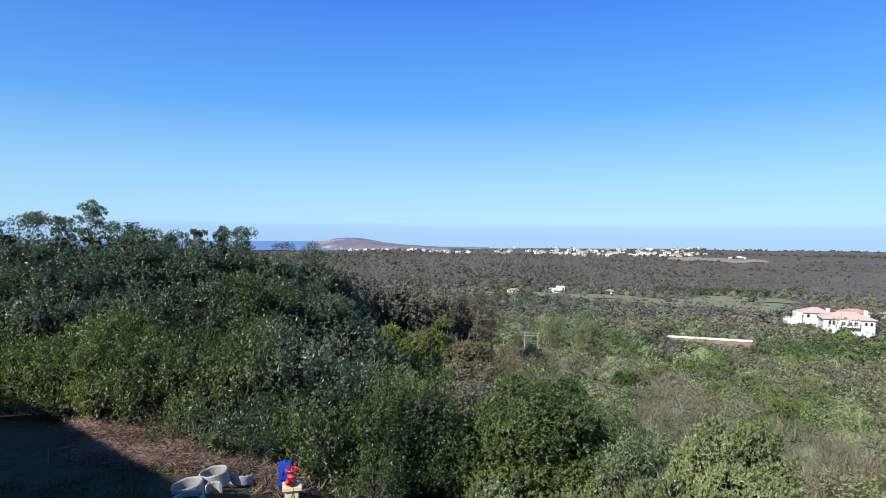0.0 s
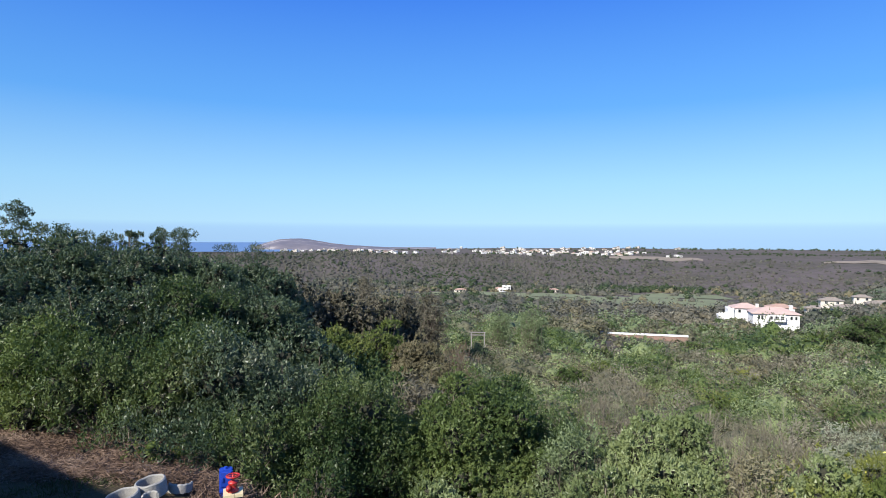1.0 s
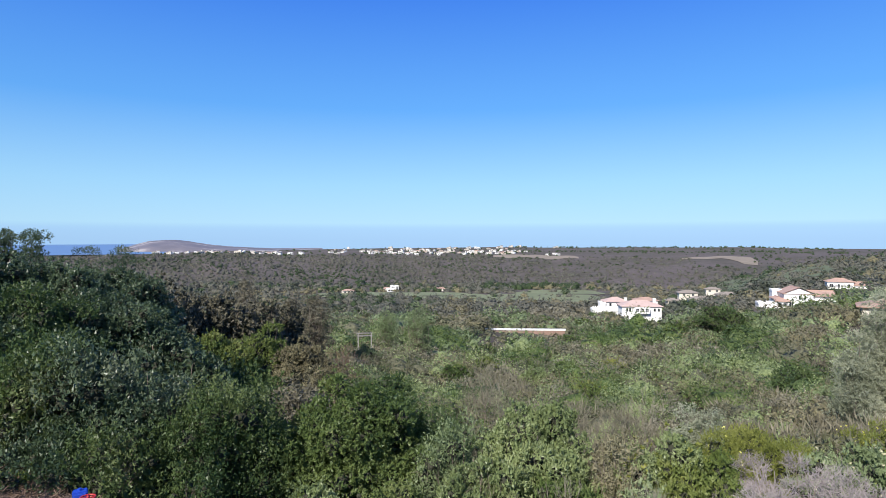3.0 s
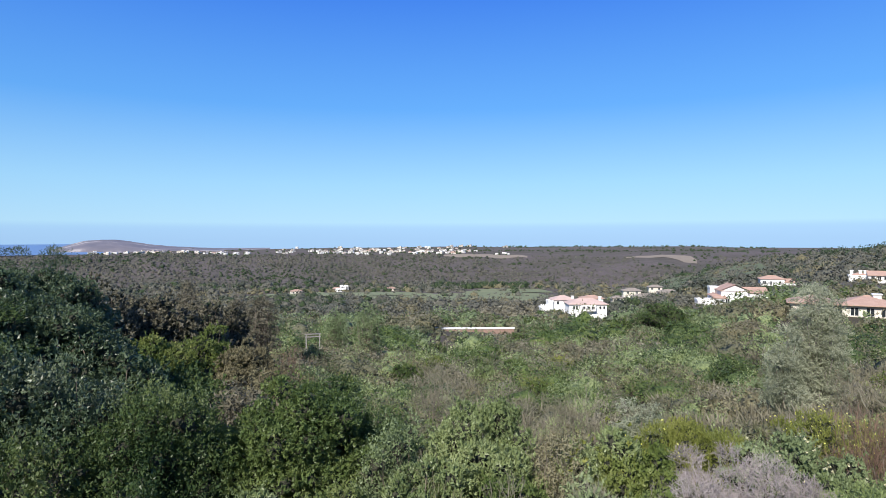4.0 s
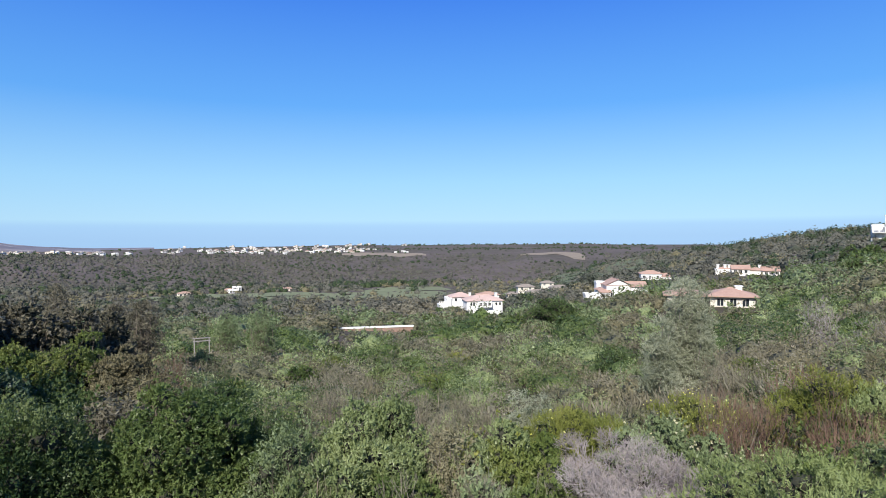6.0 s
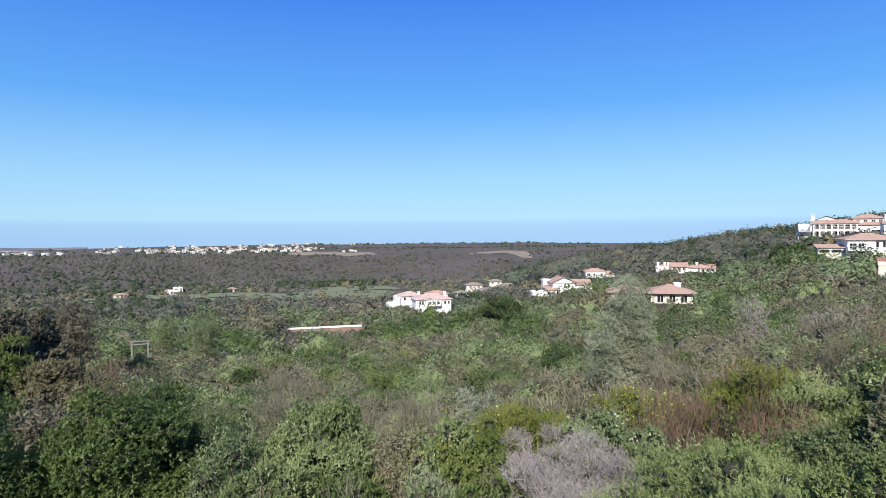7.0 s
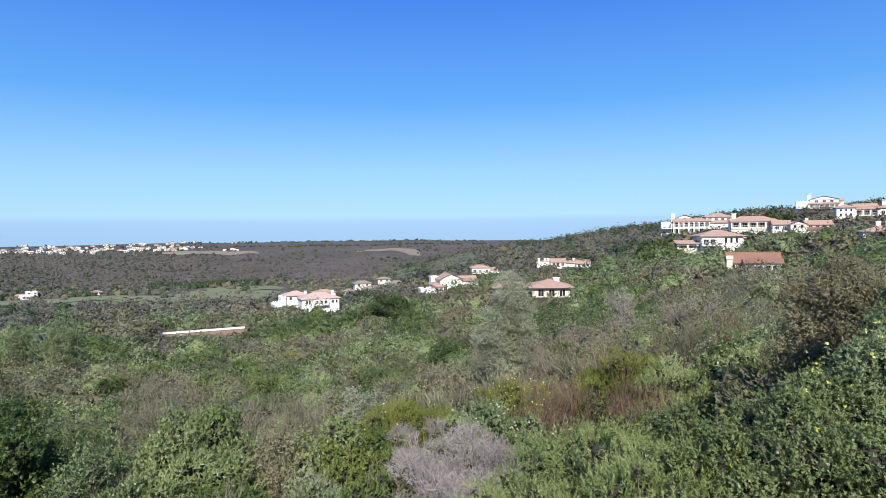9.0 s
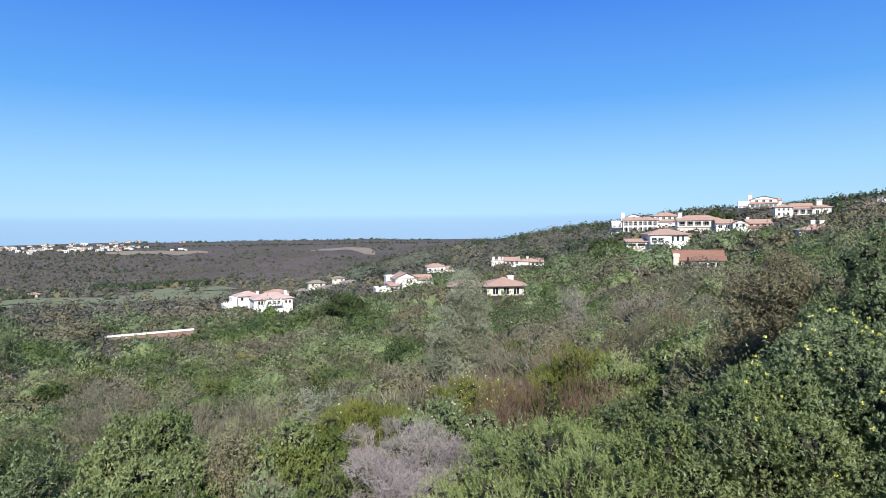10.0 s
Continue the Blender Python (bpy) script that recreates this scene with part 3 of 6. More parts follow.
def shrub_mesh(seed, wide, tall, kind, density=1.0, coarse=1.0, lift=0.0):
    """Foliage, stems and inside of one shrub; the kind sets the leaf and the habit."""
    rng = np.random.default_rng(seed)
    body = tall - lift
    shoot, radius, length, width, cover, rise, depth, many, small = HABIT[kind]
    area = wide * wide * 1.2 + wide * body * 2.2
    lobes = [(x, y, z + lift, r * small) for x, y, z, r in heap(rng, wide, body, int((7 + min(area, 45) * 0.5) * many))]
    if lift > 1:
        s, e, w = trunk_limbs(rng, lobes, lift * 0.75, 0.03 + 0.01 * tall)
    else:
        s, e, w = limbs(rng, lobes[::2] if coarse > 1.3 else lobes, 0.015 + 0.006 * tall)
    length, width, radius = length * coarse, width * coarse, radius * coarse ** 0.7
    simple = coarse > 0.99
    shell = 4.6 * sum(r * r for _, _, _, r in lobes)
    total = shell * cover * density / (0.5 * length * width)
    each = {"tuft": 7, "shoot": 18, "spike": 14}[shoot]
    p, o = lobed(rng, lobes, max(8, int(total / each)), depth)
    if shoot == "tuft":
        q = rosettes(rng, p, o, each, radius, length, width, rise, simple)
        if kind != "spray":         # young shoots that stand out of the crown
            k = rng.choice(len(p), max(4, len(p) // 9), replace=False)
            lead = unit(o[k] * 0.8 + (0, 0, 0.9) + rng.normal(0, 0.3, (len(k), 3)))
            reach = rng.uniform(0.1, {"broad": 0.42, "small": 0.3}.get(kind, 0.24), (len(k), 1)) * coarse ** 0.5
            q = np.concatenate([q] + [rosettes(rng, p[k] + lead * reach * f, lead, 5, radius * 0.6, length * 0.9, width * 0.9, rise, simple) for f in (0.35, 0.7, 1.0)])
    elif shoot == "shoot":
        lead = unit(o * 0.6 + np.array((0, 0, rise)) + rng.normal(0, 0.3, p.shape))
        tall_ = rng.uniform(0.4, 1.2, (len(p), 1)) * radius
        q = np.concatenate([rosettes(rng, p + lead * tall_ * f, unit(o + lead * 0.4), max(3, each // 3), radius * 0.34, length, width, 0.7, simple) for f in (0.0, 0.45, 0.9)])
    else:
        q = sprigs(rng, p, o, each, radius, length, width, rise, 0.5, simple)
    if kind == "spray":
        return q, twigs(rng, s, e, w), None
    inner = np.concatenate([lumps(lobes, 0.3 if kind == "feather" else 0.36), inner_shade_leaves(rng, [(x, y, z, r * 1.12) for x, y, z, r in lobes], int(shell * 80 / coarse ** 1.7), 0.05 * coarse)])
    return q, twigs(rng, s, e, w), inner


def twiggy_mesh(seed, wide, tall, upright=0.4, fine=1.0, coarse=1.0, short=1.0):
    """A leafless bush of fine forking twigs."""
    rng = np.random.default_rng(seed)
    area = wide * wide + wide * tall * 2
    lobes = heap(rng, wide, tall, int(6 + area * 0.5))
    s, e, w = limbs(rng, lobes, 0.02)
    p, o = lobed(rng, lobes, int(75 * area * fine), 0.6, -0.1)
    stem = unit(o + (0, 0, upright * 2) + rng.normal(0, 0.25 + 0.12 / max(upright, 0.2), p.shape))
    ln = rng.uniform(0.12, 0.34, (len(p), 1)) * short
    main = twigs(rng, p - stem * ln, p + stem * ln * 0.6, 0.0045 * coarse)
    k = np.repeat(np.arange(len(p)), 3)
    at = p[k] + stem[k] * ln[k] * rng.uniform(-0.6, 0.5, (len(k), 1))
    sub = twigs(rng, at, at + unit(stem[k] + rng.normal(0, 0.6 if upright > 0.4 else 1.0, (len(k), 3))) * rng.uniform(0.08, 0.2, (len(k), 1)) * short, 0.003 * coarse)
    return np.concatenate([main, sub]), twigs(rng, s, e, w)


def blossom(ob, q, seed, count, mat, size, label):
    """Small open flowers among the upper leaves."""
    rng = np.random.default_rng(seed)
    tips = q[:, q.shape[1] // 2]
    tall = tips[:, 2].max()
    top = tips[np.argsort(-tips[:, 2] + rng.normal(0, tall * 0.25, len(tips)))[: len(tips) // 3]]
    at = top[rng.choice(len(top), count, replace=False)]
    at = at + unit(at - (0, 0, tall * 0.5)) * 0.1 + (0, 0, 0.03)
    k = np.repeat(np.arange(count), 8)
    way = np.tile((0.0, -0.3, 0.8), (len(k), 1)) + rng.normal(0, 0.7, (len(k), 3))
    link("blossom", quick_mesh("blossom", leaves(rng, at[k], way, size, size * 0.7, 0.4), 4), mat, ob, label)


def shrub(name, seed, wide, tall, kind, mat, place, label, density=1.0, coarse=1.0, flowers=None, group="", lift=0.0, twig=0.0, category=""):
    ob = thing(name, place, 0, label=label, category=category or ("shrub" if tall < 3 else "tree"), group=group)
    q, st, inner = shrub_mesh(seed, wide, tall, kind, density, coarse, lift)
    link("foliage", quick_mesh("foliage", q, q.shape[1]), mat, ob)
    link("stem", quick_mesh("stem", st, 4), BARK, ob)
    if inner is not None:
        link("inner_foliage", quick_mesh("inner_foliage", inner, 3), INNER_SHADE, ob, "inner leaves and twigs, coloured dark for the shade inside")
    if twig:
        link("dry_twig", quick_mesh("dry_twig", twiggy_mesh(seed + 3, wide * 0.95, tall * 0.95, 0.5, twig * 0.7, 1.2)[0], 4), TWIG_BROWN, ob, "bare dry twigs")
    if flowers:
        blossom(ob, q, seed + 5, *flowers)
    return ob


def dead_bush(name, seed, wide, tall, mat, place, label, upright=0.4, fine=1.0, group="", coarse=1.0, short=1.0):
    ob = thing(name, place, 0, label=label, category="shrub", group=group)
    fuzz, st = twiggy_mesh(seed, wide, tall, upright, fine, coarse, short)
    link("twig_mass", quick_mesh("twig_mass", fuzz, 4), mat, ob)
    link("stem", quick_mesh("stem", st, 4), BARK, ob)
    return ob


MASSES = {}


def mass_of(mat, scale):
    key = (mat.name, scale)
    if key not in MASSES:
        MASSES[key] = mass(mat.name + "_mass", TONES[mat.name], scale)
    return MASSES[key]


def clumps(name, rng, at, radius, each, size, mat, grain, seg=8, tiers=3, squash=0.8, tilt=0.7, core_size=0.66, stray=0.3):
    """Many leafy clumps as one object: rounded uneven masses of foliage with loose leaves round them. at: feet; radius, size: one each."""
    n = len(at)
    warp, turn = rng.normal(0, 3.2, (n, 3, 3)), rng.uniform(0, 6.283, (n, 1, 3))
    flat = np.concatenate([np.ones((n, 1, 2)), squash * rng.uniform(0.7, 1.35, (n, 1, 1))], 2)
    foot, big = at[:, None] + (0, 0, 0.3) * radius[:, None, None], radius[:, None, None]

    def lumpy(d):
        return 1 + 0.17 * np.sin(d @ warp + turn).sum(2, keepdims=True)

    # loose leaves, as many as each clump's skin needs; half lie on the skin, half stick out
    need = (radius / np.asarray(size)) ** 2
    k = rng.choice(n, n * each, p=need / need.sum())
    d = unit(rng.normal(0, 1, (len(k), 3)))
    d[:, 2] = np.abs(d[:, 2]) * 1.1 - 0.12
    swell = 1 + 0.17 * np.sin((d[:, None] @ warp[k] + turn[k])[:, 0]).sum(1, keepdims=True)
    p = foot[k, 0] + d * big[k, 0] * rng.uniform(0.86, 1.08, (len(k), 1)) * swell * flat[k, 0]
    out = unit(d + (0, 0, 0.35) + rng.normal(0, tilt * 0.5, d.shape))
    a = unit(np.cross(out, rng.normal(0, 1, d.shape)) + (0, 0, 0.3))
    stick = rng.random((len(k), 1)) < stray
    a = np.where(stick, out, a)
    b = unit(np.cross(np.where(stick, rng.normal(0, 1, d.shape), out), a))
    s = np.asarray(size)[k, None] * rng.uniform(0.6, 1.4, (len(k), 1))
    w = np.where(stick, 0.32, 0.6)
    flakes = np.stack([p + a * s * np.where(stick, 1.4, 1.0), p - a * s * 0.7 - b * s * w, p - a * s * 0.5 + b * s * w], 1).reshape(-1, 3)
    # the mass: rings of points up to a crown, joined and smooth
    v, f = [], []
    for j in range(tiers):
        e = -0.45 + 1.6 * j / tiers
        for i in range(seg):
            q = 6.283 * (i + 0.5 * (j % 2)) / seg
            v.append((math.cos(q) * math.cos(e), math.sin(q) * math.cos(e), math.sin(e)))
    v.append((0, 0, 1))
    for j in range(tiers - 1):
        for i in range(seg):
            k = (i + 1) % seg
            f += [(j * seg + i, j * seg + k, (j + 1) * seg + i), (j * seg + k, (j + 1) * seg + k, (j + 1) * seg + i)]
    f += [((tiers - 1) * seg + i, (tiers - 1) * seg + (i + 1) % seg, tiers * seg) for i in range(seg)]
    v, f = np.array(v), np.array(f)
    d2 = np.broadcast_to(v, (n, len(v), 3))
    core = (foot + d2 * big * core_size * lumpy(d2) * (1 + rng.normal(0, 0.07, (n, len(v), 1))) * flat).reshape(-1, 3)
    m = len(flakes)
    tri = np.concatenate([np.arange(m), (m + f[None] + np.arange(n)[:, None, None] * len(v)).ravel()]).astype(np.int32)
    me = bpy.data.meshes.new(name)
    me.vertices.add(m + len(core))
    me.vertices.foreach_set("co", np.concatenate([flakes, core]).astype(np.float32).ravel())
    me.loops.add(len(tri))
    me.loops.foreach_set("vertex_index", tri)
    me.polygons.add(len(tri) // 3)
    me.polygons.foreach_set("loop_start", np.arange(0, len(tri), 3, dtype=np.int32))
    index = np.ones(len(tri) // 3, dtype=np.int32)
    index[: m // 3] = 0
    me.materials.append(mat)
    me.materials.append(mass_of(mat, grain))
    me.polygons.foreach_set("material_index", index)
    me.polygons.foreach_set("use_smooth", index.astype(bool))
    me.update(calc_edges=True)
    return new(name, me)


def brush_mesh(rng, at, radius, each, tall=1.0, width=0.03):
    """Many tufts of bare upright twigs in one mesh."""
    n = len(at)
    k = np.repeat(np.arange(n), each)
    foot = at[k] + rng.normal(0, 0.45, (len(k), 3)) * radius[k, None] * (1, 1, 0.1)
    foot[:, 2] += rng.uniform(0, 0.5, len(k)) * radius[k]
    way = unit((foot - at[k]) * (0.6, 0.6, 0) / radius[k, None] + (0, 0, 1.0) + rng.normal(0, 0.3, (len(k), 3)))
    return leaves(rng, foot, way, tall * radius.mean(), width, 0.25)[:, :3]


def near(bearing, d, drop=0.08):
    p = stand(bearing, d)
    return (p.x, p.y, p.z - drop)


def rise(bearing, d, el):
    """How tall a plant must be for its top to stand at the elevation el, seen from the first eye."""
    return max(d * math.tan(radians(el)) + EYE - stand(bearing, d).z - 0.02, 0.5 + d * 0.012)


def bush(name, seed, bearing, d, wide, el, kind, mat, label, *args, **kw):
    return shrub(name, seed, wide, rise(bearing, d, el), kind, mat, near(bearing, d), label, *args, **kw)


def bare(name, seed, bearing, d, wide, el, mat, label, *args):
    return dead_bush(name, seed, wide, rise(bearing, d, el), mat, near(bearing, d), label, *args)


# the thicket of coastal trees, row by row: bearing, distance, width, elevation of the top
BACK = [(-42, 33, 6, 1.1), (-37, 34, 6, 1.2), (-32, 33, 6, 1.3), (-27, 34, 6, 1.2), (-22.5, 33, 5.5, 0.8), (-19, 35, 5, 0.2),
        (-41, 25, 5.5, 0.5), (-34, 24, 5.5, 0.6), (-28, 25, 5.5, 0.8), (-22, 25, 5.5, 0.6), (-17.8, 26, 4.5, 0.1), (-15.8, 24, 3.6, -0.5), (-13.6, 25, 3.6, -0.8), (-11.8, 24, 3.4, -1.2), (-10.4, 25, 3.0, -2.2)]
MIDDLE = [(-39, 21.5, 4.8, -1.5), (-32, 20, 4.8, -1.8), (-24.5, 18.5, 4.8, -2.2), (-18, 19, 4.6, -1.8), (-13.2, 20, 4.0, -2.0), (-10.6, 19, 3.0, -3.6)]
FRONT = [(-36.5, 19.6, 3.4, -5.9), (-32.2, 17.8, 2.9, -6.8), (-28.6, 16.6, 2.8, -5.6), (-24.8, 15.0, 2.5, -7.0), (-17.8, 13.9, 2.5, -7.2), (-14.2, 13.5, 2.3, -6.4), (-10.6, 13.2, 2.3, -8.6)]
for i, (b, d, w, el) in enumerate(BACK):
    bush("coast_tree", 160 + i, b, d, w, el, "broad", LEAF_DARK, "dense dark green glossy-leaved coastal tree", 0.5 if d > 30 else 0.75, 2.8 if d > 30 else 1.6, group="thicket trees", category="tree", lift=2.2)
for i, (b, d, w, el) in enumerate(MIDDLE):
    bush("coast_tree", 30 + i, b, d, w, el, "broad", LEAF_DARK if i % 3 else LEAF_GREEN_DARK, "dense dark green glossy-leaved coastal tree", 0.8, 1.3, group="thicket trees", category="tree", lift=1.2)
for i, (b, d, w, el) in enumerate(FRONT):
    bush("coast_tree", 40 + i, b, d, w, el, "shoots", (LEAF_GREEN_DARK, LEAF_MID, LEAF_MID, LEAF_GREEN_DARK, LEAF_GREEN_DARK, LEAF_DARK)[min(i, 5)], "bushy green coastal tree with upright leafy shoots", 0.85, 1.12, group="thicket trees", category="tree", lift=0.3)
# the hollow beyond them
for i, (b, d, w, el) in enumerate([(-8.8, 48, 4.5, -2.3), (-6.2, 52, 5.0, -3.2), (-3.6, 50, 4.6, -3.6), (-1.2, 54, 4.4, -3.9), (1.2, 58, 4.2, -5.0)]):
    bush("coast_tree", 130 + i, b, d, w, el, "broad", LEAF_UMBER, "dull brown-green tree in the hollow", 0.55, 4.0, group="thicket trees", category="tree")
for i, (b, d, w, el, tall_lift) in enumerate([(3.9, 64, 3.2, -4.2, 2.0), (2.0, 75, 3.0, -4.0, 2.4), (-2.4, 78, 3.4, -3.0, 2.2), (13.6, 88, 4.0, -5.4, 1.6), (10.6, 92, 3.6, -6.0, 1.4)]):
    bush("wispy_tree", 400 + i, b, d, w, el, "spray", LEAF_UMBER if i < 3 else LEAF_SAGE, "slender olive-brown tree with an open crown in the valley", 0.5, 3.0, lift=tall_lift, group="valley saplings", category="tree")
for i, (b, d, w, el, kind, mat, word) in enumerate([(-7.8, 27, 3.2, -6.6, "broad", LEAF_GREEN_DARK, "green bush in the hollow"), (-4.4, 33, 4.4, -7.2, "round", LEAF_GREEN, "bright green bush in the hollow"), (-0.4, 35, 5.0, -6.8, "round", LEAF_GREEN, "olive green bush in the hollow"), (2.8, 33, 3.6, -7.7, "round", LEAF_BROWN, "brown half-dry bush in the hollow"), (5.3, 28, 2.2, -9.8, "spray", LEAF_BROWN, "brown half-dry bush in the hollow"), (-2.0, 21, 3.6, -9.6, "broad", LEAF_GREEN_DARK, "dark green bush in the hollow"), (-6.5, 17.5, 3.0, -8.8, "broad", LEAF_DARK, "dark green bush in the hollow"), (2.5, 17.8, 2.6, -11.6, "spray", LEAF_UMBER, "dark brown-green bush in the hollow")]):
    bush("leafy_bush", 150 + i, b, d, w, el, kind, mat, word, 0.8, 2.0, category="shrub")
bush("leafy_bush", 101, -4.2, 12.8, 3.0, -11.6, "shoots", LEAF_GREEN_DARK, "dark green bush with upright leafy shoots", 1.0, 1.0, category="shrub")
bush("leafy_bush", 102, 8.2, 13.4, 4.0, -11.3, "broad", LEAF_MID, "dense rounded green bush with oval leaves", 0.95, 1.1, category="shrub")
bush("leafy_bush", 116, 10.5, 15.6, 2.4, -10.6, "broad", LEAF_GREEN_DARK, "dense dark green bush with oval leaves", 0.9, 1.3, category="shrub")
bush("leafy_bush", 103, 15.4, 14.0, 2.3, -14.2, "spray", LEAF_GREEN_DARK, "dark green bush with loose hanging leaves", 1.3, 1.0, category="shrub")
bush("leafy_bush", 104, 5.6, 10.6, 1.9, -20.6, "round", LEAF_PALE, "low bright green leathery bush", 1.0, 1.0)
bush("leafy_bush", 117, 11.8, 10.6, 1.8, -21.0, "round", LEAF_MID, "low green leathery bush", 1.0, 1.0)
bush("leafy_bush", 105, -13.5, 11.8, 2.2, -15.0, "shoots", LEAF_GREEN_DARK, "dark green bush with upright leafy shoots", 0.9)
bush("leafy_bush", 106, 18.6, 11.9, 1.9, -16.6, "shoots", LEAF_SAGE, "grey-green wispy bush on the slope", 0.9, 1.0, twig=0.25)
bush("leafy_bush", 109, -6.5, 10.8, 1.8, -19.5, "shoots", LEAF_GREEN_DARK, "low dark green bush with upright shoots", 0.9)
bush("leafy_bush", 126, -24.2, 13.0, 1.6, -14.2, "shoots", LEAF_GREEN_DARK, "dark green bush overhanging the dry bank", 0.85, 0.95)
bush("leafy_bush", 127, -16.8, 12.4, 1.5, -15.2, "shoots", LEAF_DARK, "dark green bush overhanging the dry bank", 0.85, 0.95)
bush("leafy_bush", 129, -22.4, 12.5, 1.7, -14.9, "shoots", LEAF_DARK, "dark green bush overhanging the dry bank", 0.85, 0.95)
bush("leafy_bush", 135, -18.4, 11.5, 1.7, -16.2, "shoots", LEAF_DARK, "dark green bush overhanging the dry bank", 0.85, 0.95)
bush("leafy_bush", 118, -21.0, 11.4, 1.0, -16.3, "broad", LEAF_GREEN, "small bright green bush at the edge of the bank", 0.9)
bush("round_bush", 11, 26.4, 12.3, 2.9, -13.7, "leather", LEAF_PALE, "rounded pale green leathery-leaved bush", 1.0, 1.0)
bush("round_bush", 110, 21.2, 10.9, 1.9, -18.8, "leather", LEAF_PALE, "low yellow-green leathery-leaved bush with dry stems", 1.0, 1.0, twig=0.3)
bush("round_bush", 119, 28.6, 10.4, 1.6, -20.2, "leather", LEAF_MID, "low green leathery-leaved bush with dry stems", 0.7, 1.0, twig=0.6)
bush("dry_bush", 16, 33.4, 12.1, 1.6, -15.9, "spray", LEAF_BROWN, "half-dead bush with brown leaves and bare twigs", 1.0, twig=0.8)
bush("round_bush", 17, 36.8, 12.6, 2.4, -15.4, "leather", LEAF_PALE, "pale green leathery bush with yellow tips", 1.0, 1.0, flowers=(110, LEAF_LIME, 0.07, "yellow-green young tips"))
bush("round_bush", 115, 41.2, 12.3, 2.5, -16.4, "leather", LEAF_GREEN, "rounded green leathery-leaved bush", 1.0, 1.0)
bush("round_bush", 111, 36.2, 10.5, 1.9, -20.3, "leather", LEAF_SAGE, "low sparse bush of bare twigs and green leaves", 0.55, twig=1.0)
bush("round_bush", 120, 42.6, 10.3, 1.5, -20.6, "leather", LEAF_MID, "low green leathery bush with dry stems", 0.8, twig=0.4)
dead_bush("grey_bush", 12, 3.3, rise(49.3, 11.4, -15.8), TWIG_GREY, near(49.3, 11.4), "dense leafless silver-grey twiggy bush", 0.25, 3.4, coarse=0.95, short=0.55)
bush("protea_bush", 18, 53.2, 13.8, 2.8, -14.4, "leather", LEAF_SAGE, "olive green bush with pale cream flower heads", 1.0, flowers=(40, CREAM_PETAL, 0.05, "pale cream flower heads"))
bush("protea_bush", 121, 58.0, 12.6, 2.2, -16.8, "leather", LEAF_PALE, "low olive green bush with pale cream flower heads", 1.0, flowers=(26, CREAM_PETAL, 0.05, "pale cream flower heads"))
bush("heath_bush", 13, 64.0, 9.6, 3.2, -15.6, "feather", LEAF_HEATH, "fine-leaved bright green heath bush", 0.9, 1.0)
bush("heath_bush", 113, 68.6, 8.4, 2.6, -17.6, "feather", LEAF_HEATH, "fine-leaved bright green heath bush", 0.9, 1.0)
bush("heath_bush", 19, 57.2, 9.7, 2.2, -19.8, "feather", LEAF_HEATH, "low fine-leaved green heath bush", 0.9, 1.0)
bush("leafy_bush", 122, 65.4, 10.7, 1.0, -14.5, "broad", LEAF_GREEN, "small upright bush of broad bright green leaves", 0.9, 1.15)
bare("brown_bush", 20, 59.2, 16.2, 2.8, -11.6, TWIG_RED, "upright reddish-brown leafless heath bush", 1.2, 0.6)
bush("lime_bush", 21, 64.8, 19.5, 3.2, -9.6, "feather", LEAF_LIME, "lime green fine-leaved bush", 0.75, 1.4)
bush("lime_bush", 123, 68.0, 18.6, 2.4, -10.4, "feather", LEAF_HEATH, "lime green fine-leaved bush", 0.75, 1.4)
bare("brown_bush", 22, 66.2, 15.8, 2.4, -11.4, TWIG_RED, "upright brown leafless heath bush", 1.2, 0.5)
bush("dark_bush", 14, 80.2, 9.2, 2.6, -8.8, "small", LEAF_PALE, "green leafy bush with bare twigs and few flowers", 1.0, 1.0, twig=0.2, flowers=(22, PETAL, 0.034, "small yellow daisy flowers"))
bush("leafy_bush", 114, 73.4, 8.9, 1.7, -14.4, "small", LEAF_HEATH, "fresh green leafy bush with dry stems", 1.0, 1.0, twig=0.3)
bush("leafy_bush", 23, 70.0, 10.4, 1.8, -12.6, "small", LEAF_PALE, "fresh green leafy bush on the slope", 1.0, 1.0)
bush("daisy_bush", 24, 87.6, 10.0, 2.6, -4.4, "small", LEAF_SAGE, "tall green bush dotted with yellow daisies", 1.0, 1.0, flowers=(110, PETAL, 0.042, "bright yellow daisy flowers"), category="shrub")
bush("daisy_bush", 112, 82.4, 10.2, 2.2, -7.6, "small", LEAF_PALE, "green bush dotted with yellow daisies", 1.0, 1.0, flowers=(75, PETAL, 0.042, "bright yellow daisy flowers"), category="shrub")
bush("dark_bush", 25, 88.0, 13.6, 2.4, 0.9, "small", LEAF_SAGE, "tall dense grey-green bush", 0.9, 1.2, category="shrub")
bush("brown_tree", 26, 81.4, 17.5, 2.6, -0.7, "spray", LEAF_BROWN, "small tree with dull brown and olive leaves", 1.6, 1.1, lift=0.5, twig=0.3)
bush("lime_bush", 27, 40.8, 17.2, 2.4, -15.5, "feather", LEAF_LIME, "low lime yellow flowering bush", 0.8, 1.3, flowers=(60, PETAL, 0.036, "small yellow flowers"))
bush("lime_bush", 124, 45.4, 18.2, 2.6, -14.5, "feather", LEAF_LIME, "low lime yellow bush", 0.8, 1.3)
bush("lime_bush", 28, 54.8, 20.5, 3.4, -13.2, "feather", LEAF_LIME, "low lime yellow flowering bush on the slope", 0.8, 1.3, flowers=(110, PETAL, 0.036, "small yellow flowers"))
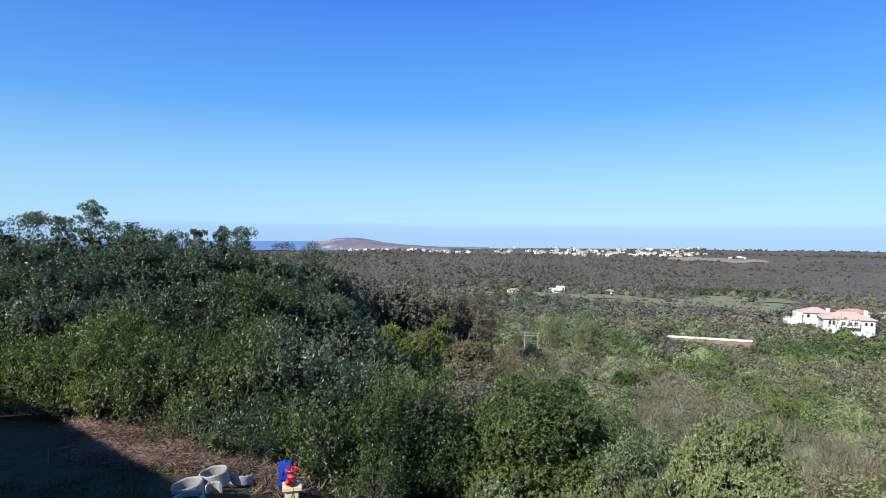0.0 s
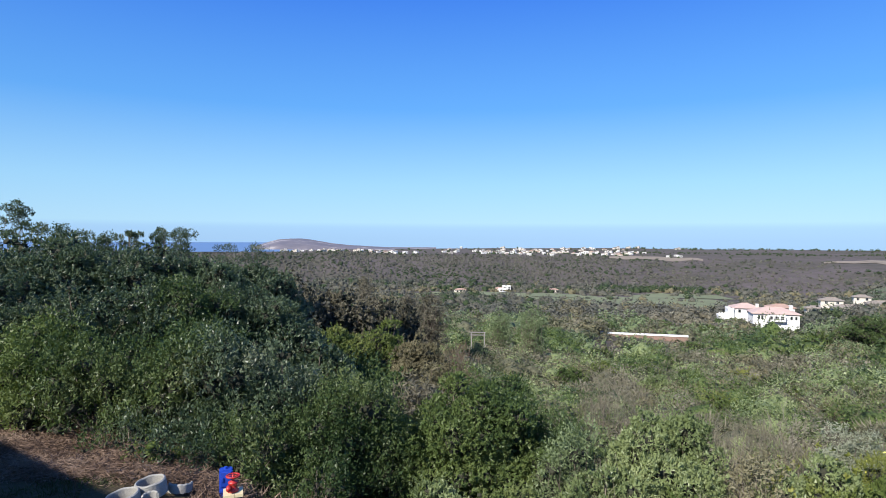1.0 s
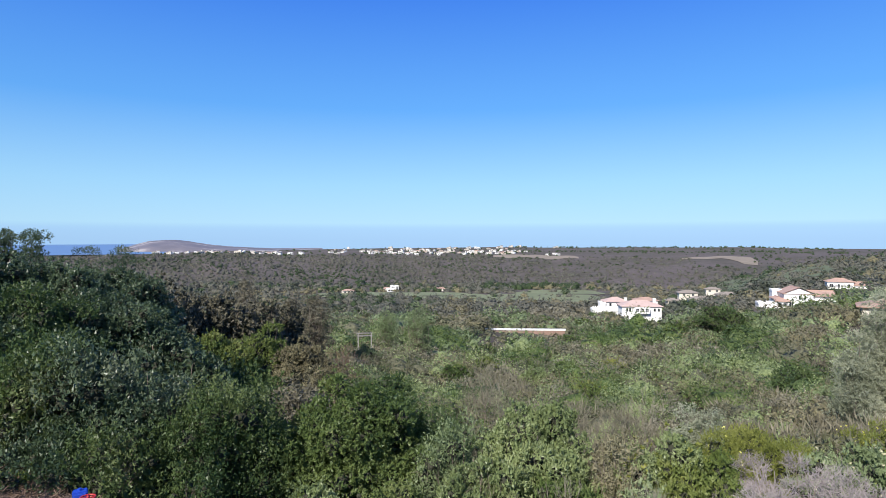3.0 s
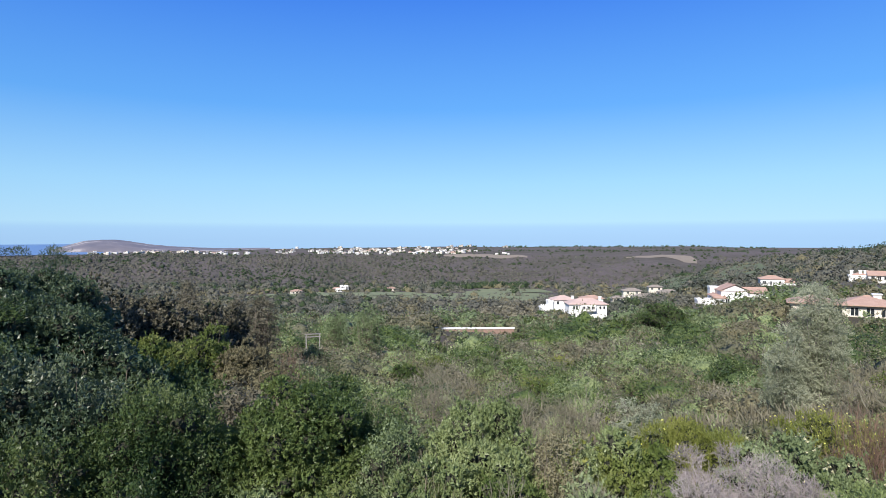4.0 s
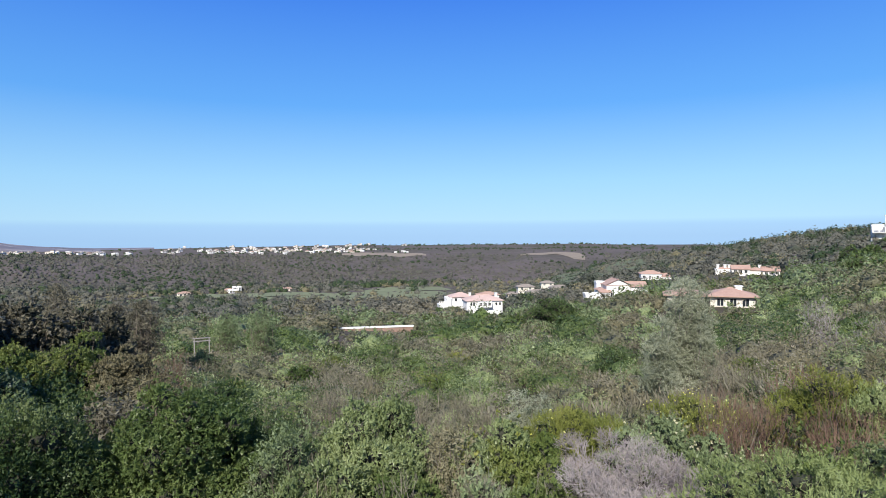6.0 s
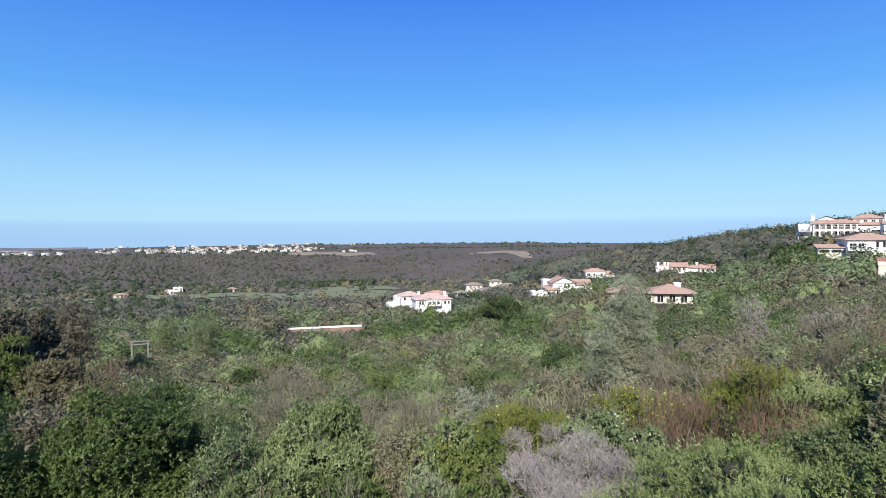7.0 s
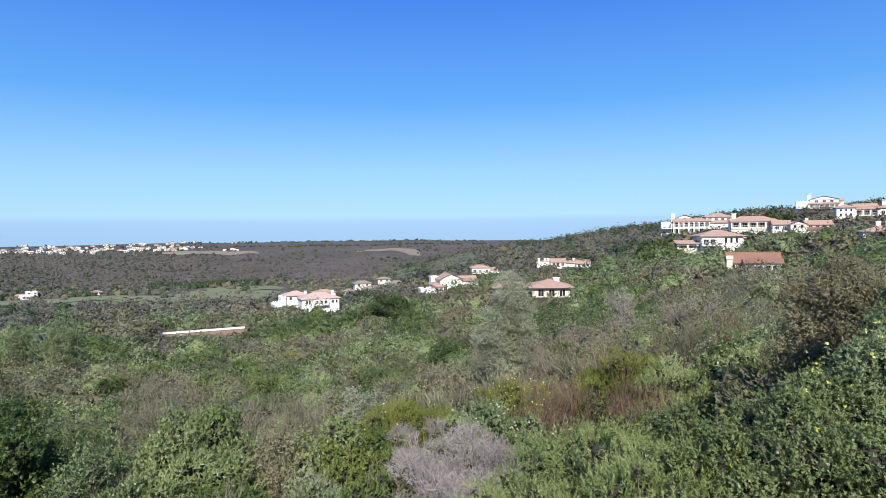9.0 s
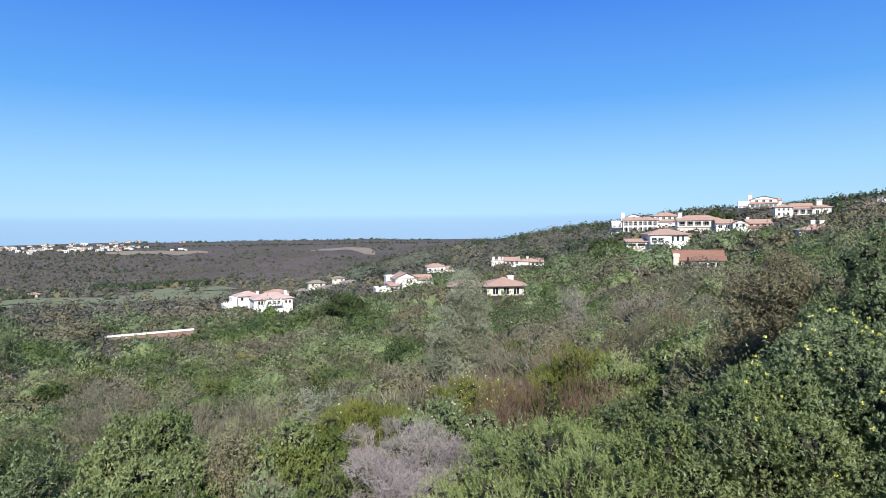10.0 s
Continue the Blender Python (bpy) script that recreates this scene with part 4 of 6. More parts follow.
bush("teal_shrub", 125, 39.8, 20.2, 1.7, -12.9, "spray", LEAF_SILVER, "fine grey-green silvery shrub on the slope", 1.3, 1.1)
bush("teal_shrub", 128, 51.5, 33, 2.2, -6.6, "spray", LEAF_SILVER, "fine grey-green silvery shrub beside a slender tree", 1.0, 1.35)
silver = bush("silver_tree", 29, 53.4, 34, 2.5, -2.4, "spray", LEAF_SILVER, "slender silver-grey tree with an airy crown", 1.0, 1.25, lift=0.95)
for ob in silver.children:
    if ob.name.startswith("stem"):
        ob.data.materials[0] = PALE_BARK
for i, (b, d, w, tall, mat, word) in enumerate([(18.6, 21, 1.7, 1.5, LEAF_MID, "fresh green"), (15.4, 31, 2.4, 1.8, LEAF_PALE, "pale green"), (33, 30, 2.0, 1.5, LEAF_SAGE, "grey-green"), (44.6, 24, 1.6, 1.6, LEAF_GREEN_DARK, "dark green"), (30, 44, 3.0, 2.2, LEAF_GREEN, "olive green"), (11, 46, 3.0, 2.4, LEAF_GREEN, "olive green"), (49, 40, 2.4, 2.0, LEAF_SAGE, "grey-green"), (58.2, 38, 2.4, 2.0, LEAF_GREEN, "olive green"), (74.6, 46, 3.0, 2.2, LEAF_MID, "fresh green"), (36, 52, 3.4, 2.2, LEAF_GREEN, "olive green"), (25, 56, 3.4, 2.4, LEAF_PALE, "pale green"), (20, 68, 4.0, 2.8, LEAF_GREEN, "olive green"), (32, 70, 4.0, 2.6, LEAF_LIME, "yellow-green"), (42, 66, 3.6, 2.4, LEAF_MID, "fresh green"), (23, 74, 4.2, 2.8, LEAF_GREEN_DARK, "dark green"), (27.6, 64, 4.4, 2.6, LEAF_MID, "fresh green"), (34.8, 60, 4.0, 2.6, LEAF_GREEN_DARK, "dark green"), (39, 56, 3.6, 2.4, LEAF_MID, "fresh green"), (46.5, 52, 3.4, 2.4, LEAF_GREEN_DARK, "dark green"), (17.4, 58, 3.8, 2.4, LEAF_MID, "fresh green")]):
    shrub("slope_bush", 300 + i, w, tall, "small", mat, near(b, d), word + " rounded bush standing out of the scrub", 1.2, 2.6 if d < 35 else 3.6, group="slope bushes", category="shrub")
for i, (b, d, w, el) in enumerate([(62, 24, 2.4, -9.0), (72.5, 28, 2.6, -6.6)]):
    bare("heath_clump", 340 + i, b, d, w, el, TWIG_RED, "upright red-brown leafless heath on the slope", 1.1, 0.4, "", 1.8)
for i, (b, d, w, el) in enumerate([(6.0, 38, 3.0, -8.0), (20.5, 29, 2.8, -10.6), (25, 19, 2.6, -13.4), (35.5, 21, 2.8, -13.0), (30.5, 20, 2.6, -13.4), (57.2, 29, 2.6, -8.6), (69.5, 26, 2.4, -7.0), (74, 34, 3.0, -5.2)]):
    bare("brown_bush", 320 + i, b, d, w, el, TWIG_RED if i == 0 else TWIG_BROWN, "leafless red-brown bush on the slope" if i == 0 else "leafless grey-brown twiggy bush on the slope", 0.5, 0.4, "", 1.7)
for i, (b, d, w, el) in enumerate([(60.2, 44, 3.6, -8.2), (63.6, 48, 4.0, -6.9), (67.2, 50, 4.2, -6.0), (70.4, 46, 4.0, -5.3), (65.2, 40, 3.4, -8.0), (72.6, 52, 4.0, -4.6), (62.8, 62, 3.2, -4.4)]):
    bare("grey_bush", 350 + i, b, d, w, el, TWIG_GREY if i in (1, 2, 3, 6) else TWIG_BROWN, "leafless mauve-grey twiggy bush on the slope", 0.6, 0.2, "bare slope bushes", 2.8)
bush("green_tree", 107, 40.8, 128, 13, -5.4, "round", LEAF_GREEN_DARK, "broad round green tree", 0.9, 5.5, lift=0.3, category="tree")
bush("green_tree", 108, 48.6, 165, 8, -5.3, "round", LEAF_GREEN_DARK, "broad round dark green tree", 0.9, 6.0, lift=0.3, category="tree")
for i, (b, d, w, el) in enumerate([(37.3, 138, 7, -7.0), (44.2, 150, 7.4, -6.1), (33, 142, 6, -7.8), (28, 122, 6, -8.8), (61, 112, 6, -4.9), (66.5, 128, 6, -3.9), (16, 115, 6, -9.0), (10, 140, 7, -7.6), (75.3, 190, 7, -1.0), (77.4, 185, 6, -0.9), (64.6, 215, 7, -0.6), (66.5, 300, 7, 0.6), (70.6, 300, 7, 1.5), (72.6, 300, 8, 1.35), (74.6, 300, 8, 1.75), (76.0, 310, 7, 1.6), (80.3, 320, 7, 2.1), (83.8, 310, 8, 1.9), (79.6, 230, 5, -0.6), (20, 100, 5, -9.8), (24, 96, 5, -10.3), (57, 95, 4, -6.2), (72.8, 212, 7, -0.7), (74.5, 206, 7, -0.6), (76.5, 200, 6, -1.3), (66.0, 215, 7, -0.5), (67.0, 190, 6, -1.8), (65, 165, 6, -1.7), (29, 190, 6, -7.2), (30, 160, 6, -7.9), (35.2, 165, 6, -7.9), (38.8, 170, 6, -7.2), (42.6, 160, 6, -7.2), (45.6, 165, 6, -7.0), (47.8, 150, 7.4, -4.75), (50.6, 185, 7, -5.2), (52.6, 190, 6, -5.0), (55.8, 200, 6, -4.3), (58.6, 190, 6, -4.2), (60.4, 210, 6, -3.4), (62.6, 180, 6, -3.2), (82.4, 172, 5, -1.7), (84.5, 170, 5, -1.5), (80.2, 176, 5, -1.8), (71.6, 135, 4, -4.0), (75.6, 134, 4, -3.9)]):
    bush("green_tree", 140 + i, b, d, w, el, "round", LEAF_MID if i % 4 == 0 or w > 7.2 else LEAF_GREEN_DARK, ("mid" if i % 4 == 0 or w > 7.2 else "dark") + " green bushy tree on the slope", 0.8, 5.0 + d * 0.024, lift=0.2, group="slope trees", category="tree")


def umbrella_tree(seed, bearing, d, tall, wide, label):
    """A flat-topped tree on a bare leaning trunk."""
    rng = np.random.default_rng(seed)
    ob = thing("umbrella_tree", near(bearing, d), 0, label=label, category="tree", group="ridge trees")
    lobes = [(rng.normal(0, wide * 0.25), rng.normal(0, wide * 0.25), tall * (1 - 0.25 * rng.random() ** 2) - wide * 0.1, wide * rng.uniform(0.1, 0.19)) for _ in range(18)]
    p, o = lobed(rng, lobes, 1000, 0.5, -0.6)
    link("crown", quick_mesh("crown", sprigs(rng, p, o, 6, 0.2, 0.12, 0.06, 0.3, 0.8, True), 3), LEAF_DARK, ob)
    s, e, w = trunk_limbs(rng, lobes, tall * 0.5, 0.09)
    link("trunk", quick_mesh("trunk", twigs(rng, s, e, w), 4), BARK, ob)
    return ob


for i, (b, d, el, w) in enumerate([(-30.4, 60, 2.9, 2.6), (-35.3, 62, 1.8, 3.8), (-32.6, 64, 1.5, 2.6), (-26.0, 62, 0.6, 3.4), (-22.6, 66, 0.6, 1.6), (-20.2, 64, 0.85, 2.2), (-18.6, 58, 0.9, 3.2), (-28.2, 58, 1.2, 2.6), (-11.9, 90, -0.6, 4.5), (-14.8, 92, -0.5, 4), (-38, 60, 1.6, 3), (-24, 60, 0.3, 2)]):
    umbrella_tree(200 + i, b, d, rise(b, d, el), w, "windswept flat-topped tree on the ridge")

# shrubs on the slope, one by one near by
KINDS = [("small", LEAF_MID, 2.1, 1.3, "green leafy shrub"), ("round", LEAF_PALE, 2.1, 1.3, "pale green leathery shrub"), ("small", LEAF_GREEN_DARK, 2.2, 1.5, "dark green leafy shrub"),
         ("feather", LEAF_LIME, 1.9, 1.1, "lime green heath shrub"), ("spray", LEAF_GREY, 2.2, 1.6, "grey-green wispy shrub"), ("feather", LEAF_PALE, 2.1, 1.3, "olive green heath shrub"),
         ("spray", LEAF_BROWN, 2.0, 1.4, "brown dried shrub"), None, None]
rngv = np.random.default_rng(5)
protos = []
for i, k in enumerate(KINDS):
    if k:
        protos.append(shrub("slope_shrub", 60 + i, k[2], k[3], k[0], k[1], near(20 + 9 * i, 19 + i % 3), k[4] + " among scrub on the slope", 0.75, 2.1, group="slope shrubs"))
    else:
        protos.append(dead_bush("slope_shrub", 60 + i, 2.1, 1.4 + 0.2 * (i % 2), TWIG_GREY if i % 2 else TWIG_BROWN, near(20 + 9 * i, 19), "leafless twiggy shrub among scrub on the slope", 0.9, 0.32, "slope shrubs", 2.4))
fine = []
for i, k in enumerate(KINDS):
    if k:
        fine.append(shrub("slope_shrub", 80 + i, k[2] * 0.66, k[3] * 0.66, k[0], k[1], near(22 + 9 * i, 14.5 + i % 3 * 0.4), k[4] + " among scrub on the slope", 0.9, 1.35, group="slope shrubs"))
    else:
        fine.append(dead_bush("slope_shrub", 80 + i, 1.4, 0.95, TWIG_GREY if i % 2 else TWIG_BROWN, near(22 + 9 * i, 15), "leafless twiggy shrub among scrub on the slope", 0.7, 0.9, "slope shrubs", 1.0))
# how the kinds follow one another from dry to lush ground
ORDER = [7, 8, 4, 7, 6, 5, 7, 4, 8, 5, 6, 1, 4, 3, 5, 1, 0]
HEROES = [(ob.location.x, ob.location.y) for ob in scene.objects if not ob.parent and ob.type == "EMPTY"]


def lushness(x, y, size, jitter):
    v = 0.5 + 0.75 * noise.noise(Vector((x, y, 3)) / size) + 0.5 * noise.noise(Vector((x, y, 9)) / (size * 0.3)) + jitter
    return min(max(v, 0.0), 0.999)


def wetter(b, d):
    """The scrub is lusher towards the coastal thicket and below the houses, drier in a belt of heath and up the hill."""
    v = 0.12 * min(max((20 - b) / 18, 0), 1) - 0.15 * min(max((b - 56) / 10, 0), 1) * (d > 24)
    belt = math.exp(-((d - 33) / 14) ** 2) * min(max((b - 10) / 8, 0), 1) * min(max((62 - b) / 10, 0), 1)
    return v + 0.05 - 0.22 * belt + 0.08 * math.exp(-((d - 95) / 35) ** 2)


def spread(d0, d1, b0, b1, gap, rng):
    """Jittered spots between two distances and two bearings, about 'gap' times the distance-dependent spacing apart."""
    out, d = [], d0
    while d < d1:
        g = gap(d)
        nb = max(1, int(radians(b1 - b0) * d / g))
        for i in range(nb):
            out.append((b0 + (b1 - b0) * (i + rng.random()) / nb, d + rng.uniform(-0.5, 0.5) * g))
        d += g * 0.9
    return out


for b, d in spread(9.8, 27, -12, 96, lambda d: 1.6, rngv):
    p = spot(b, d)
    if min((p.x - x) ** 2 + (p.y - y) ** 2 for x, y in HEROES) < (2.15 if d < 13.2 else 1.75 if d < 15.5 else 1.3) ** 2:
        continue
    if d < 14 and b < 0:
        continue
    v = min(max(lushness(p.x, p.y, 9, rngv.normal(0, 0.1)) + wetter(b, d), 0), 0.999)
    k = ORDER[int(v * len(ORDER))]
    s = rngv.uniform(0.75, 1.25) * (0.94 if d < 15.5 else 1)
    ob = copy_thing((fine if d < 15.5 else protos)[k], pose(*near(b, d), 0, 0, rngv.uniform(0, 360)))
    ob.scale = (s, s, s * rngv.uniform(0.85, 1.15))

# the rest of the scrub, too many to count
STUFF = [("dry_brush", TWIG_BROWN, 0.29), ("brown_scrub", LEAF_BROWN, 0.42), ("grey_scrub", LEAF_GREY, 0.6), ("olive_scrub", LEAF_PALE, 0.78), ("green_scrub", LEAF_MID, 0.92), ("dark_scrub", LEAF_GREEN_DARK, 1.0)]
WORDS = {"dry_brush": "bare grey twigs of dry brush", "brown_scrub": "brown half-dry scrub", "grey_scrub": "grey-green scrub", "olive_scrub": "olive green scrub", "green_scrub": "fresh green scrub", "dark_scrub": "dark green bushes"}


VALLEY_MAT = {"olive_scrub": LEAF_SAGE, "green_scrub": LEAF_MID}
FAR_MAT = {"grey_scrub": LEAF_FAR, "olive_scrub": LEAF_FAR, "green_scrub": LEAF_FAR_DARK, "dark_scrub": LEAF_PINE}


def scrub(zone, spots, size, each, flake, bias, radius, grain, seg, tiers):
    rng = np.random.default_rng(int(size * 10) + each)
    bins = {n: [] for n, _, _ in STUFF}
    for b, d in spots:
        p = stand(b, d)
        v = min(max(lushness(p.x, p.y, size, rng.normal(0, 0.2)) * (1 - bias) + bias + (wetter(b, d) if d < 130 else 0), 0), 0.999)
        for n, _, top in STUFF:
            if v < top:
                bins[n].append((p.x, p.y, p.z, 0.42 if clear(b, d) else 1.0))
                break
    where = {"slope": " covering the slope", "valley": " on the valley side", "wood": " on the valley floor", "hill": " on the distant hillside"}[zone]
    for n, mat, _ in STUFF:
        if not bins[n]:
            continue
        rows = np.array(bins[n])
        at, dist = rows[:, :3], np.hypot(rows[:, 0], rows[:, 1])
        r = radius(dist) * np.clip(rng.lognormal(-0.08, 0.5, len(at)), 0.4, 2.1) * rows[:, 3]
        dry = n == "dry_brush" and zone == "slope"
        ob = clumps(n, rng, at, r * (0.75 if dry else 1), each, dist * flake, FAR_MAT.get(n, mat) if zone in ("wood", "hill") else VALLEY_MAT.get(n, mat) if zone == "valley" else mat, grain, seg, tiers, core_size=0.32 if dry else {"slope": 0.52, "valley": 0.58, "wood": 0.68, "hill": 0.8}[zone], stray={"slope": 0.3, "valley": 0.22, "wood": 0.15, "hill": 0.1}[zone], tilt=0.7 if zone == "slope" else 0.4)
        tagged(ob, WORDS[n] + where, "scrub", kind="stuff")
        if dry:
            tagged(link("dry_stalks", quick_mesh("dry_stalks", brush_mesh(rng, at, r, each, 0.55, 0.013), 3), mat), "thin bare upright stalks among the scrub", "scrub", kind="stuff")


def clear(b, d):
    """Open ground where no scrub grows."""
    return any(abs(((b - hb + 180) % 360) - 180) * d / 57.3 < hw and -hd < d - hx < 5 for hb, hx, hw, hd in YARDS)


# bearing, distance, half width, clear depth in front: ground kept open about buildings
YARDS = [(69, 265, 12, 14), (70, 200, 9, 25), (73.3, 255, 8, 16), (77, 250, 11, 18), (74.2, 150, 11, 60), (78, 380, 13, 16), (81.2, 300, 12, 16), (86.3, 330, 11, 18), (82.5, 190, 7, 25),
         (31, 248, 10, 20), (34.4, 230, 8, 34), (46.5, 230, 13, 70), (54.6, 140, 10, 50), (50.2, 300, 7, 60), (57.2, 280, 14, 110), (40, 320, 14, 30), (23.7, 170, 13, 60), (8.5, 74, 1.6, 6)]
rngs = np.random.default_rng(8)
scrub("slope", spread(26, 122, -16, 96, lambda d: 1.2 + d * 0.0175, rngs), 13, 230, 0.002, 0.0, lambda d: 0.8 + d * 0.0068, 7.0, 8, 3)
scrub("wood", spread(210, 340, -22, 96, lambda d: 1.8 + d * 0.0135, rngs), 60, 42, 0.0024, 0.22, lambda d: 1.05 + d * 0.005, 2.2, 7, 3)
scrub("valley", spread(122, 210, -22, 96, lambda d: 1.6 + d * 0.0135, rngs), 40, 84, 0.0023, 0.26, lambda d: 1.05 + d * 0.0062, 2.6, 7, 3)


def fairway(b, d):
    return any(b0 < b < b1 and d0 - 16 + sway * math.sin(b * rate) < d < d1 + 6 + sway * math.sin(b * rate + 0.8) for b0, b1, d0, d1, sway, rate in FAIRWAYS) or (39.5 < b < 49 and 560 < d < 780 and noise.noise(Vector((b, d / 30, 0))) > 0.12)


scrub("wood", [s for s in spread(340, 930, -24, 96, lambda d: 3 + d * 0.011, rngs) if not fairway(*s) or rngs.random() < 0.1], 120, 14, 0.0018, 0.3, lambda d: 1.2 + d * 0.0032, 0.9, 6, 2)
# the far hillside: dark bushes dotted over brown heath, thinning out to the fields
scrub("hill", [s for s in spread(930, 1440, -24, 60, lambda d: 9.0, rngs) if rngs.random() < 0.9 - 0.62 * min(max((s[0] - 18) / 12, 0), 1) * (0.4 + 0.6 * (s[1] > 1080)) and not (20.6 < s[0] < 28.6 and s[1] > 1370) and not (38.8 < s[0] < 43.4 and s[1] > 1180)], 200, 7, 0.0012, 0.45, lambda d: 1.9 + 0 * d, 0.5, 6, 2)


# belts of dark trees along the valley floor
spots = [(rngs.uniform(-6, 36), rngs.choice([rngs.uniform(470, 560), rngs.uniform(840, 900)], p=[0.6, 0.4])) for _ in range(170)]
spots += [(b, 815 + 6 * (b - 19) + rngs.uniform(0, 60)) for b in rngs.uniform(19.5, 28.5, 110)] + [(b, 790 + rngs.uniform(0, 50)) for b in rngs.uniform(4, 18, 80)]
at = np.array([tuple(stand(*s)) for s in spots])
rad = rngs.uniform(2.4, 4.4, len(at)) * np.array([1.35 if 19.5 < b < 28.5 and d > 800 else 1.0 for b, d in spots])
tagged(clumps("valley_trees", rngs, at, rad, 50, rad * 0.16, LEAF_PINE, 1.0, 7, 3, 1.1, core_size=0.82, stray=0.2), "belts of dark round trees on the valley floor", "trees", kind="stuff")


def pine_mesh(rng, at, tall):
    """Pointed conifers in one mesh: tiers of drooping flakes."""
    n, each = len(at), 26
    h = rng.random((n, each, 1)) ** 0.8
    a = rng.uniform(0, 6.283, (n, each, 1))
    r = (1 - h) * 0.24 * tall[:, None, None]
    p = at[:, None] + np.concatenate([np.cos(a) * r, np.sin(a) * r, (0.1 + 0.9 * h) * tall[:, None, None]], 2)
    way = np.concatenate([np.cos(a), np.sin(a), -0.5 + 0 * a], 2)
    return leaves(rng, p.reshape(-1, 3), way.reshape(-1, 3), tall.mean() * 0.16, tall.mean() * 0.13, 0.4)


spots = [s for s in spread(430, 1000, 44, 96, lambda d: 11 + d * 0.006, rngs) if 800 - (s[0] - 44) * 14 < s[1]]
at = np.array([tuple(stand(*s)) for s in spots])
pines = link("pine_wood", quick_mesh("pine_wood", pine_mesh(rngs, at, rngs.uniform(5, 10, len(at))), 4), LEAF_PINE)
tagged(pines, "dark wood of pointed conifers along the hill", "wood", kind="stuff")


# ---- houses ----
CACHE = {}


def shared(key, make):
    """A mesh made once and used again by alike parts."""
    if key not in CACHE:
        bm, mat = make()
        me = bpy.data.meshes.new(key[0])
        bm.to_mesh(me)
        bm.free()
        me.materials.append(mat)
        CACHE[key] = me
    return CACHE[key]


def frame_bm(w, h):
    bm = bmesh.new()
    t = 0.09
    for x0, x1, z0, z1 in ((-w / 2, -w / 2 + t, 0, h), (w / 2 - t, w / 2, 0, h), (-w / 2 + t, w / 2 - t, h - t, h), (-w / 2 + t, w / 2 - t, 0, t)):
        box(bm, x0, x1, -0.09, 0, z0, z1)
    if w > 1:
        box(bm, -t / 2, t / 2, -0.08, 0, t, h - t)
    return bm, TRIM


def pane_bm(w, h):
    bm = bmesh.new()
    box(bm, -w / 2 + 0.08, w / 2 - 0.08, -0.03, 0.02, 0.08, h - 0.08)
    return bm, GLASS


def window(ob, x, y, z, w, h, side=0.0):
    """A framed window whose face looks along -y, turned by side degrees."""
    f = new("window", shared(("window", w, h), lambda: frame_bm(w, h)))
    f.parent, f.matrix_basis = ob, pose(x, y, z, 0, 0, side)
    p = new("pane", shared(("pane", w, h), lambda: pane_bm(w, h)))
    p.parent = f
    return f


def windows(ob, xs, y, z, w=1.2, h=1.3, side=0.0):
    for x in xs:
        window(ob, x, y, z, w, h, side)


